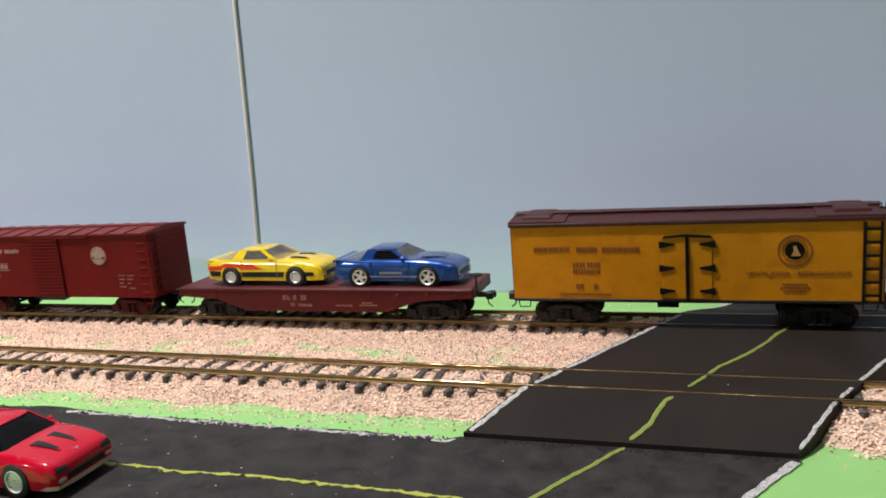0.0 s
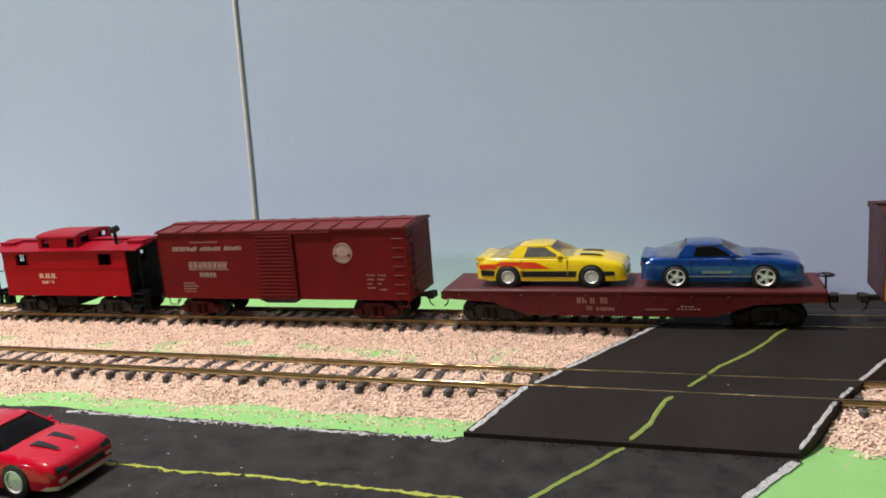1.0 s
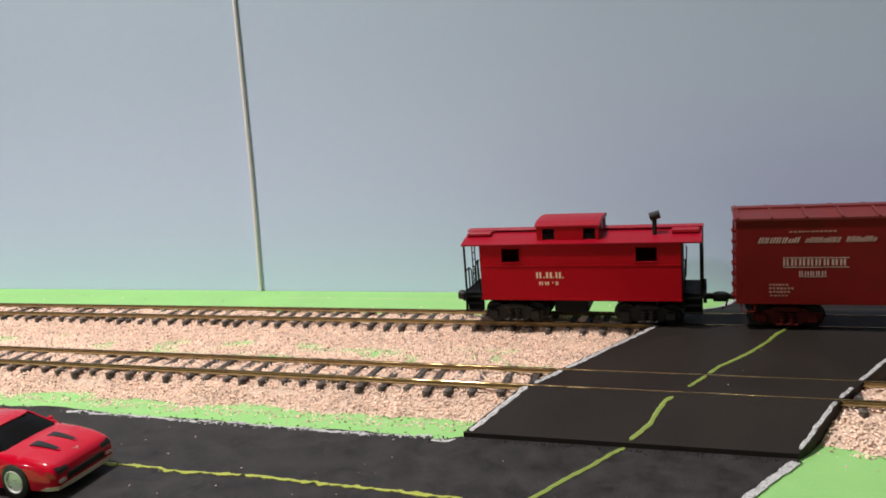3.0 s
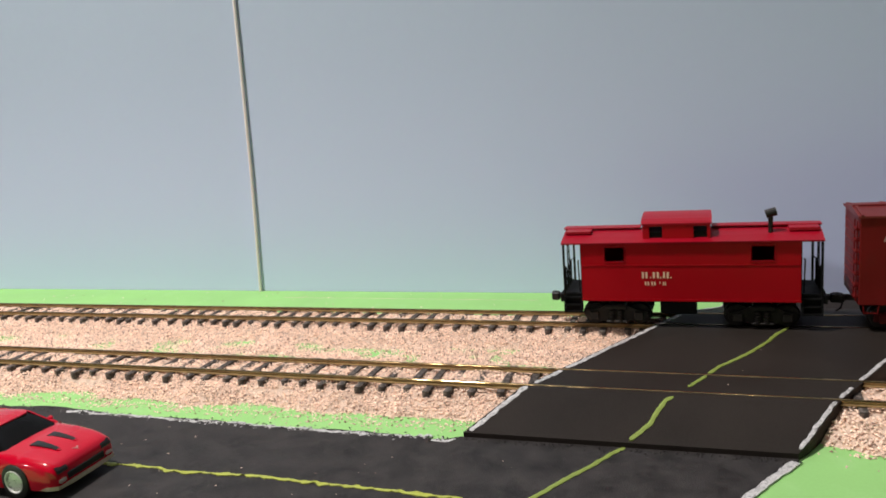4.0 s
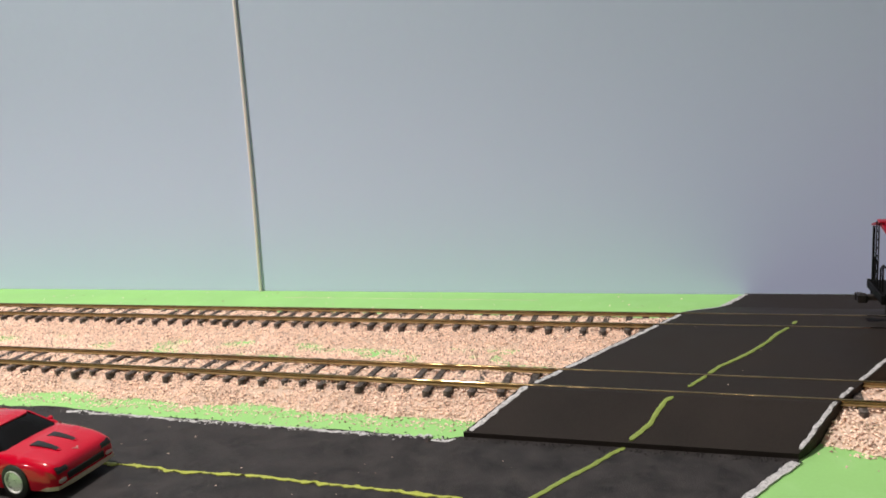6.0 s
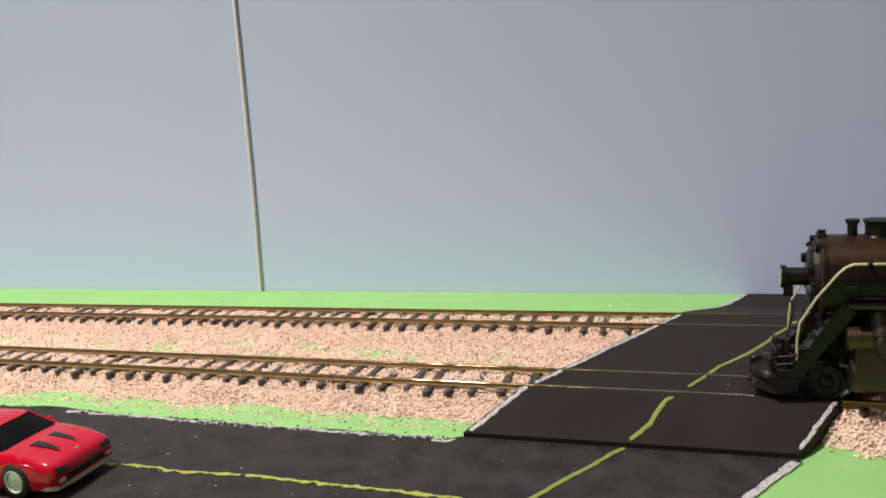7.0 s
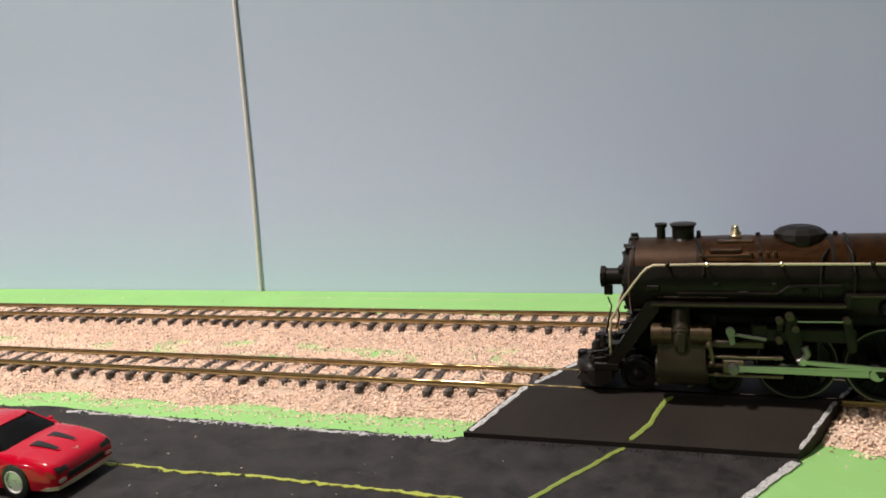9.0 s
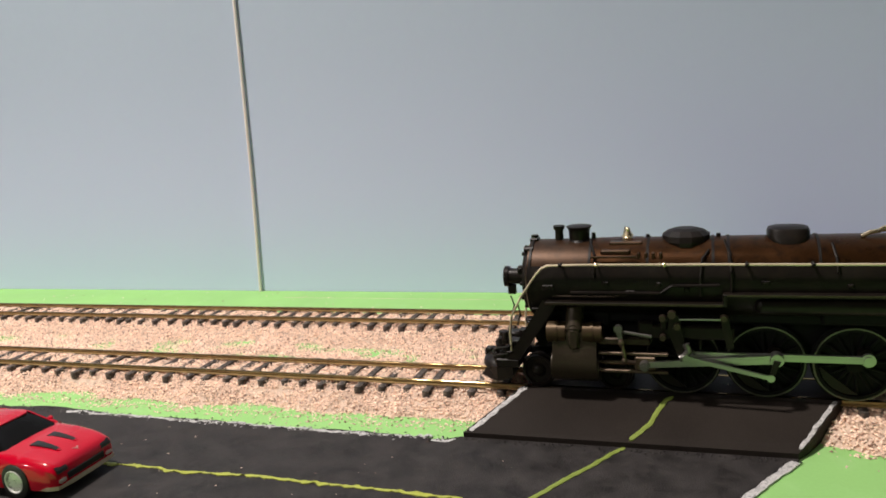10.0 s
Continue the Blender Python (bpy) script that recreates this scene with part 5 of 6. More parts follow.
def toy_cars():
    y = sports_car("yellow_toy_car", "glossy yellow toy coupe with red flash on a flat car", M_YELLOW_CAR, M_CHROME, 10, M_CLEAR_GLASS, 1.0, nose=0.0262, vents=((-0.0082, -0.0046, 0.0185, 0.0310), (0.0046, 0.0082, 0.0185, 0.0310)), side_glass=M_SMOKE, lamp_mat=M_YELLOW_LAMP, seam_mat=M_YELLOW_SEAM)
    bm = B()
    for s in (-1,):
        side_plate(bm, [(-0.0435, 0.0118), (-0.0440, 0.0150), (-0.0330, 0.0152), (-0.030, 0.0168), (-0.0080, 0.0164), (0.0010, 0.0124), (-0.0170, 0.0123), (-0.0190, 0.0140), (-0.0320, 0.0140), (-0.0330, 0.0122)], -0.0166)
    part("side_flash", bm, M_FLASH, y, "orange-red flame stripe")
    bm = side_plate(B(), [(-0.0170, 0.0068), (0.0165, 0.0068), (0.0172, 0.0106), (-0.0176, 0.0106)], -0.0167)
    side_plate(bm, [(-0.0425, 0.0075), (-0.0345, 0.0075), (-0.0340, 0.0108), (-0.0430, 0.0112)], -0.0165)
    side_plate(bm, [(0.0340, 0.0072), (0.0400, 0.0078), (0.0395, 0.0102), (0.0335, 0.0104)], -0.0162)
    part("side_stripe", bm, M_DARK_TRIM, y, "dark lower side stripe")
    on_train(y, -0.2946, RAIL + 0.0232)
    y.scale = (1.0, 1.0, 0.97)
    b = sports_car("blue_toy_car", "metallic blue toy coupe with chrome wheels on a flat car", M_BLUE_CAR, M_CHROME, 5, M_CLEAR_GLASS, 0.953, vents=((-0.0085, 0.0085, 0.0180, 0.0350),), vent_mat=M_BLUE_DARK, dish=0.76, lamp_mat=M_BLUE_DARK, seam_mat=M_BLUE_DARK)
    bm = side_plate(B(), [(-0.0170, 0.0070), (0.0165, 0.0070), (0.0168, 0.0078), (-0.0172, 0.0078)], -0.0167)
    side_plate(bm, [(-0.0100, 0.0092), (0.0060, 0.0092), (0.0062, 0.0108), (-0.0098, 0.0108)], -0.0167)
    part("side_stripe", bm, M_SILVER, b, "thin silver side stripe")
    on_train(b, -0.1956, RAIL + 0.0232)
    b.scale = (1.0, 1.0, 0.94)
    r = sports_car("red_toy_car", "glossy red toy coupe parked on the black road", M_RED_CAR, M_CHROME, 12, M_DARK_GLASS, 1.0, 0.0080, 0.0240, ((-0.0066, -0.0028, 0.0225, 0.0370), (0.0018, 0.0056, 0.0225, 0.0370)), dish=0.66, seam_mat=M_RED_SEAM)
    part("hood_badge", quad_bar(quad_bar(B(), [(0.0408, -0.0012, 0.0160), (0.0412, -0.0012, 0.0159), (0.0428, 0.0002, 0.0154), (0.0424, 0.0002, 0.0155)], (0, 0, 0.0005)), [(0.0424, -0.0002, 0.0155), (0.0428, -0.0002, 0.0154), (0.0412, 0.0012, 0.0159), (0.0408, 0.0012, 0.0160)], (0, 0, 0.0005)), M_FOG, r, "tiny pale hood badge")
    r.matrix_basis = place(-0.2999, -0.1216, 0.0009, 0, 0, 0.3)
    r.scale = (0.918, 1.125, 0.978)


# ---- steam engine ----
LEAD = 51.0            # crank angle when the engine stands at its last place
TURN = 4863.0          # degrees of driver turn for a metre of travel
AXLES = (-0.0112, 0.0240, 0.0592)
CRANK, DRIVER_R, AXLE_Z = 0.0060, 0.0163, 0.0163
ROD = 0.0551


def engine_rows(f):
    return [(t, f(between(ENGINE, t))) for t in TENTHS]


def crank(u):
    a = radians(LEAD - TURN * u)
    return CRANK * math.cos(a), CRANK * math.sin(a)


def locomotive():
    ob = thing("steam_locomotive", "weathered black model steam locomotive with bright rods", "locomotive")
    keyed.append((ob, [(t, place(between(ENGINE, t), YF, RAIL)) for t in TENTHS]))
    R, C = 0.0186, 0.0519
    bm = B()

    def ring(x, r):
        return [(x, r * math.cos(a), C + r * math.sin(a)) for a in (2 * math.pi * k / 40 for k in range(40))]
    loft(bm, [ring(-0.0815, R - 0.0010), ring(-0.0808, R), ring(-0.0515, R)])
    part("smokebox", bm, M_SMOKEBOX, ob, "sooty brown smokebox", smooth=True)
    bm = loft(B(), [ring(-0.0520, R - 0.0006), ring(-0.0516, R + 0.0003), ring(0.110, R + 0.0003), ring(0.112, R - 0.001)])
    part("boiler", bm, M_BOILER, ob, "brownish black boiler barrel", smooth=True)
    for s in (-1, 1):
        # Thin black shell makes the boiler darker below the handrail.
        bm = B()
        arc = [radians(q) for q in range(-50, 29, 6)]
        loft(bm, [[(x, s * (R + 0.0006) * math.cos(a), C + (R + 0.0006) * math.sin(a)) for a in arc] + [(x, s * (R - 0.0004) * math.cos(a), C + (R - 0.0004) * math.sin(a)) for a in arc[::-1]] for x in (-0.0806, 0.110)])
        part("flank_shell", bm, M_ENGINE, ob, "thin black shell on the lower boiler side", smooth=True)
        for x, q, w, h in ((-0.0705, -2, 0.0028, 0.0014), (-0.0440, 4, 0.0016, 0.0010), (-0.0330, -8, 0.0022, 0.0009), (-0.0205, 3, 0.0012, 0.0012), (-0.0085, -4, 0.0012, 0.0012), (0.0235, 6, 0.0018, 0.0009), (0.0560, 2, 0.0012, 0.0010)):
            y, z = s * (R + 0.0004) * math.cos(radians(q)), C + (R + 0.0004) * math.sin(radians(q))
            fit_bm = cyl(box(B(), x - w, x + w, *sorted((y, y + s * 0.0009)), z - h, z + h, 0.0004), (x, y, z), (x, y + s * 0.0016, z), h * 0.8, h * 0.6, 10)
            part("flank_fitting", fit_bm, M_ENGINE, ob)
        part("flank_line", tube(B(), [(-0.0690, s * 0.0186, 0.0470), (-0.0400, s * 0.0186, 0.0470), (-0.0385, s * 0.0188, 0.0478), (-0.0350, s * 0.0188, 0.0478)], 0.0005, 8), M_GUIDE_DARK, ob, smooth=True)
    band = B()
    loft(band, [ring(-0.0006, R + 0.0007), ring(0.0006, R + 0.0007)])
    band_mesh = mesh_of("boiler_band", band, M_ENGINE, True)
    for x in (-0.0795, -0.0515, -0.0255, 0.0025, 0.0090, 0.0450, 0.0800):
        shared("boiler_band", band_mesh, ob, place(x, 0, 0))
    bm = B()
    cyl(bm, (-0.0812, 0, C), (-0.0836, 0, C), 0.0165, 0.0155, 32)
    cyl(bm, (-0.0836, 0, C), (-0.0846, 0, C), 0.0130, 0.0115, 28)
    for k in range(12):
        a = 2 * math.pi * k / 12
        cyl(bm, (-0.0834, 0.0150 * math.cos(a), C + 0.0150 * math.sin(a)), (-0.0846, 0.0150 * math.cos(a), C + 0.0150 * math.sin(a)), 0.0009, seg=6)
    box(bm, -0.0856, -0.0840, -0.014, -0.002, C + 0.0060, C + 0.0074, 0.0002)
    box(bm, -0.0856, -0.0840, -0.014, -0.002, C - 0.0074, C - 0.0060, 0.0002)
    part("smokebox_door", bm, M_ENGINE, ob)
    bm = B()
    cyl(bm, (-0.0845, 0, C + 0.0002), (-0.0935, 0, C + 0.0002), 0.0040, seg=18)
    cyl(bm, (-0.0935, 0, C + 0.0002), (-0.0956, 0, C + 0.0002), 0.0050, 0.0052, 18)
    box(bm, -0.0945, -0.0905, -0.0012, 0.0012, C - 0.0088, C - 0.0040, 0.0003)
    hl = part("headlight", bm, M_ENGINE, ob, "black cylindrical headlight", smooth=True)
    part("lens", cyl(B(), (-0.0956, 0, C + 0.0002), (-0.0959, 0, C + 0.0002), 0.0040, seg=18), M_BRASS, hl)
    for s in (-1, 1):
        bm = B()
        cyl(bm, (-0.0830, s * 0.0090, 0.0672), (-0.0786, s * 0.0090, 0.0672), 0.0017, seg=12)
        box(bm, -0.0815, -0.0800, s * 0.0090 - 0.0008, s * 0.0090 + 0.0008, 0.0640, 0.0670)
        part("marker_lamp", bm, M_ENGINE, ob)
        bm = B()
        box(bm, -0.0862, -0.0836, s * 0.0115 - 0.0018, s * 0.0115 + 0.0018, 0.0560, 0.0600, 0.0004)
        part("step_bracket", bm, M_ENGINE, ob)
    part("lamp_bracket", cyl(box(B(), -0.0815, -0.0775, -0.0030, 0.0030, 0.0690, 0.0716, 0.0005), (-0.0795, 0, 0.071), (-0.0795, 0, 0.0728), 0.0018, seg=10), M_ENGINE, ob)
    part("pipe_stack", cyl(cyl(B(), (-0.0675, 0, 0.0688), (-0.0675, 0, 0.0768), 0.0020, seg=14), (-0.0675, 0, 0.0755), (-0.0675, 0, 0.0772), 0.0026, 0.0029, 14), M_ENGINE, ob, smooth=True)
    bm = cyl(B(), (-0.0578, 0, 0.0682), (-0.0578, 0, 0.0764), 0.0048, 0.0050, 22)
    cyl(bm, (-0.0578, 0, 0.0752), (-0.0578, 0, 0.0768), 0.0052, 0.0060, 22)
    cyl(bm, (-0.0578, 0, 0.0686), (-0.0578, 0, 0.0706), 0.0066, 0.0050, 22)
    part("chimney", cyl(bm, (-0.0578, 0, 0.0768), (-0.0578, 0, 0.0770), 0.0060, 0.0056, 22), M_ENGINE, ob, "black flared chimney", smooth=True)
    bm = B()
    box(bm, -0.0372, -0.0330, -0.0030, 0.0030, 0.0700, 0.0716, 0.0004)
    cyl(bm, (-0.0352, 0, 0.0716), (-0.0352, 0, 0.0742), 0.0028, 0.0013, 14)
    ball(bm, (-0.0352, 0, 0.0744), 0.0014, 0.0014, 0.0014, 10)
    cyl(bm, (-0.0372, 0.002, 0.0714), (-0.0360, 0.001, 0.0756), 0.0006, seg=6)
    part("bell", bm, M_BRASS, ob, "small bright brass bell", smooth=True)
    part("bell_stand", box(box(B(), -0.0430, -0.0280, -0.0080, 0.0060, 0.0680, 0.0703, 0.0005), -0.0465, -0.0330, -0.0135, -0.0050, 0.0652, 0.0676, 0.0006), M_SMOKEBOX, ob)
    bm = B()
    rings = []
    for z, rx, ry in ((0.0640, 0.0050, 0.0096), (0.0662, 0.0060, 0.0104), (0.0678, 0.0086, 0.0112), (0.0696, 0.0105, 0.0112), (0.0722, 0.0108, 0.0102), (0.0742, 0.0080, 0.0070), (0.0751, 0.0050, 0.0040)):
        rings.append([(-0.0090 + rx * math.cos(2 * math.pi * (k + 0.5) / 12), ry * math.sin(2 * math.pi * (k + 0.5) / 12), z) for k in range(12)])
    part("sand_dome", loft(bm, rings), M_ENGINE, ob, "faceted oval black sand dome")
    bm = B()
    rings = []
    for z, rx, ry in ((0.0660, 0.0052, 0.0096), (0.0690, 0.0080, 0.0092), (0.0706, 0.0086, 0.0084), (0.0732, 0.0087, 0.0072), (0.0744, 0.0082, 0.0064), (0.0751, 0.0062, 0.0042)):
        rings.append([(0.0338 + math.copysign(abs(math.cos(q)) ** 0.6, math.cos(q)) * rx, math.copysign(abs(math.sin(q)) ** 0.6, math.sin(q)) * ry, z) for q in (2 * math.pi * k / 28 for k in range(28))])
    part("steam_dome", loft(bm, rings), M_ENGINE, ob, "rounded black steam dome", smooth=True)
    for x, h in ((-0.0510, 0.0735), (-0.0260, 0.0722), (0.0050, 0.0722)):
        part("valve", cyl(B(), (x, 0, 0.0695), (x, 0, h), 0.0012, 0.0009, 10), M_ENGINE, ob)
    bm = tube(B(), [(0.0620, -0.004, 0.0705), (0.0650, -0.004, 0.0722), (0.0720, -0.004, 0.0735), (0.0790, -0.004, 0.0738)], 0.0009, 8)
    tube(bm, [(0.0690, -0.004, 0.0735), (0.0720, -0.004, 0.0750), (0.0780, -0.004, 0.0752)], 0.0007, 8)
    part("whistle_pipe", bm, M_BRASS, ob, "light brass whistle pipe")
    # pipes and fittings on the flank
    bm = B()
    for k in range(4):
        box(bm, -0.0300 + 0.0032 * k, -0.0286 + 0.0032 * k, -0.0150, -0.0120, 0.0620, 0.0665, 0.0004)
    tube(bm, [(-0.0505, -0.0165, 0.0650), (-0.030, -0.0165, 0.0650)], 0.0006, 6)
    part("feed_pipes", bm, M_SMOKEBOX, ob)
    for pts in ([(0.0010, -0.0125, 0.0672), (-0.0020, -0.0165, 0.0640), (-0.0028, -0.0196, 0.0560), (-0.0028, -0.0200, 0.0480)], [(0.0075, -0.0080, 0.0705), (0.0095, -0.0150, 0.0655), (0.0100, -0.0196, 0.0580), (0.0100, -0.0200, 0.0470)], [(0.0500, -0.0100, 0.0690), (0.0510, -0.0165, 0.0640), (0.0512, -0.0194, 0.0580)], [(-0.0520, -0.0060, 0.0705), (-0.0490, -0.0150, 0.0655), (-0.0490, -0.0196, 0.0560)]):
        part("pipe", tube(B(), pts, 0.0006, 8), M_ENGINE, ob)
    for s in (-1, 1):
        rail_pts = [(-0.0905, s * 0.0170, 0.0180), (-0.0905, s * 0.0172, 0.0280), (-0.0895, s * 0.0178, 0.0360), (-0.0835, s * 0.0188, 0.0470), (-0.0755, s * 0.0200, 0.0580), (-0.0730, s * 0.0203, 0.0606), (-0.0700, s * 0.0204, 0.0620), (-0.0500, s * 0.0204, 0.0623), (0.0, s * 0.0204, 0.0622), (0.0500, s * 0.0204, 0.0620), (0.1000, s * 0.0204, 0.0618)]
        hr = part("handrail", tube(B(), rail_pts, 0.00055, 8), M_WIRE, ob, "yellowed nickel wire handrail", smooth=True)
        for x in (-0.0640, -0.0477, -0.0180, 0.0161, 0.0418, 0.072):
            part("stanchion", ball(cyl(B(), (x, s * 0.0145, 0.0618), (x, s * 0.0204, 0.0622), 0.0006, seg=8), (x, s * 0.0204, 0.0622), 0.0011, 0.0011, 0.0011, 10), M_BRASS if x in (-0.0477, -0.0180) else M_ENGINE, hr)
        rb = B()
        box(rb, -0.0715, 0.0072, min(s * 0.0110, s * 0.0235), max(s * 0.0110, s * 0.0235), 0.0437, 0.0452, 0.0003)
        box(rb, 0.0062, 0.0080, min(s * 0.0110, s * 0.0235), max(s * 0.0110, s * 0.0235), 0.0437, 0.0496, 0.0003)
        box(rb, 0.0072, 0.1100, min(s * 0.0110, s * 0.0235), max(s * 0.0110, s * 0.0235), 0.0482, 0.0496, 0.0003)
        part("running_board", rb, M_ENGINE, ob, "narrow black running board")
        # Lighter brown strip paints in the highlight along the running board's edge.
        part("board_highlight", box(box(B(), -0.0715, 0.0062, *sorted((s * 0.0235, s * 0.0239)), 0.0443, 0.0452), 0.0080, 0.1100, *sorted((s * 0.0235, s * 0.0239)), 0.0488, 0.0496), M_GUIDE_DARK, ob, "brown strip for the highlight on the board edge")
        part("air_tank", cyl(ball(B(), (0.0220, s * 0.0165, 0.0432), 0.003, 0.0040, 0.0040, 12), (0.0220, s * 0.0165, 0.0432), (0.0900, s * 0.0165, 0.0432), 0.0040, seg=16), M_ENGINE, ob, "long black air tank", smooth=True)
        part("flank_pipe", tube(B(), [(-0.0600, s * 0.0198, 0.0490), (-0.0200, s * 0.0198, 0.0490), (-0.0150, s * 0.0202, 0.0525), (0.0050, s * 0.0202, 0.0528)], 0.0008, 8), M_ENGINE, ob)
        st = B()
        a, b = sorted((s * 0.0130, s * 0.0185))
        prism(st, [(-0.0738, 0.0445), (-0.0668, 0.0445), (-0.0690, 0.0395), (-0.0862, 0.0150), (-0.0925, 0.0150)], "y", a, b)
        for k in range(5):
            z, x = 0.0180 + 0.0055 * k, -0.0905 + 0.0034 * k
            box(st, x - 0.0022, x + 0.0016, a, b, z, z + 0.0010, 0.0002)
        part("front_steps", st, M_ENGINE, ob, "black stepped front brace")
        cy = B()
        yc = s * 0.0185
        outline = [(0.0070, 0.0128), (0.0060, 0.0098), (0.0035, 0.0072), (0, 0.0064), (-0.0070, 0.0075), (-0.0070, 0.0290), (-0.0040, 0.0330), (0, 0.0345), (0.0030, 0.0332), (0.0047, 0.0300), (0.0042, 0.0262), (0.0058, 0.0215), (0.0070, 0.0170)]
        prism(cy, [(yc + s * a, z) for a, z in outline], "x", -0.0690, -0.0486)
        cyl(cy, (-0.0700, yc, 0.0135), (-0.0476, yc, 0.0135), 0.0066, seg=24)
        cyl(cy, (-0.0588, yc + s * 0.002, 0.0310), (-0.0588, s * 0.0150, 0.0420), 0.0046, 0.0040, 14)
        part("cylinder", cy, M_CYLINDER, ob, "dull black steam cylinder block", smooth=True)
    for a, b in ((-0.0714, -0.0628), (-0.0548, -0.0462)):
        vb = cyl(B(), (a, -0.0190, 0.0298), (b, -0.0190, 0.0298), 0.0050, seg=20)
        cyl(vb, (a - 0.0004, -0.0190, 0.0298), (b + 0.0004, -0.0190, 0.0298), 0.0042, seg=20)
        part("valve_chest_cap", cyl(vb, ((a + b) / 2 - 0.0006, -0.0190, 0.0298), ((a + b) / 2 + 0.0006, -0.0190, 0.0298), 0.0054, seg=20), M_BRONZE, ob, "dull bronze-brown valve chest cap", smooth=True)
    part("chest_block", cyl(box(B(), -0.0614, -0.0562, -0.0246, -0.0170, 0.0225, 0.0330, 0.0012), (-0.0588, -0.0239, 0.0322), (-0.0588, -0.0150, 0.0322), 0.0026, seg=16), M_CYLINDER, ob, "dull black valve chest saddle", smooth=True)
    part("signal_cap", box(B(), -0.0712, -0.0690, -0.0150, -0.0130, 0.0392, 0.0402), M_ORANGE, ob, "small orange fitting")
    # frame, pilot
    fr = B()
    box(fr, -0.0700, 0.1120, -0.0060, 0.0060, 0.0140, 0.0420)
    prism(fr, [(-0.0700, 0.0200), (-0.0700, 0.0420), (-0.0760, 0.0420), (-0.0800, 0.0250), (-0.0770, 0.0200)], "y", -0.0120, 0.0120)
    box(fr, -0.0900, -0.0700, -0.0100, -0.0070, 0.0100, 0.0130)
    box(fr, -0.0900, -0.0700, 0.0070, 0.0100, 0.0100, 0.0130)
    box(fr, -0.0740, -0.0430, -0.0130, 0.0130, 0.0200, 0.0420, 0.0010)
    box(fr, 0.0460, 0.1120, -0.0150, 0.0150, 0.0340, 0.0500, 0.0010)
    box(fr, -0.0450, 0.1120, -0.0120, 0.0120, 0.0330, 0.0430, 0.0010)
    part("frame", fr, M_BLACK, ob)
    pl = B()
    box(pl, -0.0985, -0.0865, -0.0185, 0.0185, 0.0108, 0.0150, 0.0006)
    loft(pl, [[(-0.1080, -0.0110, 0.0040), (-0.1080, 0.0110, 0.0040), (-0.1050, 0.0110, 0.0085), (-0.1050, -0.0110, 0.0085)], [(-0.0980, -0.0185, 0.0030), (-0.0980, 0.0185, 0.0030), (-0.0980, 0.0185, 0.0110), (-0.0980, -0.0185, 0.0110)], [(-0.0900, -0.0185, 0.0060), (-0.0900, 0.0185, 0.0060), (-0.0900, 0.0185, 0.0110), (-0.0900, -0.0185, 0.0110)]])
    pil = part("pilot", pl, M_ENGINE, ob, "black slatted pilot")
    for k in range(-4, 5):
        part("slat", tube(B(), [(-0.1000 + abs(k) * 0.0006, k * 0.0040, 0.0118), (-0.1090 + abs(k) * 0.0016, k * 0.0028, 0.0022)], 0.0009, 6), M_ENGINE, pil)
    eq = B()
    box(eq, -0.1000, -0.0890, -0.0120, -0.0050, 0.0150, 0.0225, 0.0010)
    box(eq, -0.0985, -0.0900, 0.0040, 0.0110, 0.0150, 0.0215, 0.0010)
    cyl(eq, (-0.0960, -0.0085, 0.0225), (-0.0960, -0.0085, 0.0262), 0.0026, seg=12)
    cyl(eq, (-0.1050, 0, 0.0125), (-0.1010, 0, 0.0125), 0.0026, seg=10)
    box(eq, -0.1085, -0.1035, -0.0026, 0.0020, 0.0100, 0.0150, 0.0008)
    ball(eq, (-0.1000, 0, 0.0090), 0.0090, 0.0150, 0.0052, 20)
    for x, y, z, r, hgt in ((-0.0995, -0.0130, 0.0135, 0.0016, 0.0040), (-0.0965, -0.0125, 0.0150, 0.0021, 0.0085), (-0.0938, -0.0140, 0.0150, 0.0014, 0.0120), (-0.0985, -0.0155, 0.0120, 0.0013, 0.0050), (-0.0950, -0.0160, 0.0140, 0.0018, 0.0040), (-0.0925, -0.0165, 0.0150, 0.0012, 0.0065)):
        cyl(eq, (x, y, z), (x, y, z + hgt), r, r * 0.85, 10)
        cyl(eq, (x, y, z + hgt * 0.55), (x, y, z + hgt * 0.72), r * 1.35, seg=10)
        ball(eq, (x, y, z + hgt), r * 0.85, r * 0.85, r * 0.6, 10)
    for z in (0.0165, 0.0200):
        tube(eq, [(-0.1010, -0.0120, z - 0.003), (-0.0975, -0.0170, z), (-0.0920, -0.0180, z + 0.001), (-0.0890, -0.0160, z + 0.003)], 0.0006, 6)
    box(eq, -0.0990, -0.0955, -0.0172, -0.0150, 0.0128, 0.0168, 0.0005)
    part("front_gear", eq, M_ENGINE, ob, "cluster of black front fittings", smooth=True)
    part("lift_wire", tube(tube(B(), [(-0.0925, -0.0040, 0.0430), (-0.0905, -0.0060, 0.0390), (-0.0920, -0.0060, 0.0330), (-0.0935, -0.0060, 0.0250)], 0.0004, 6), [(-0.0875, -0.0100, 0.0400), (-0.0865, -0.0110, 0.0360), (-0.0880, -0.0115, 0.0300)], 0.0004, 6), M_ENGINE, ob, "thin hanging wire")
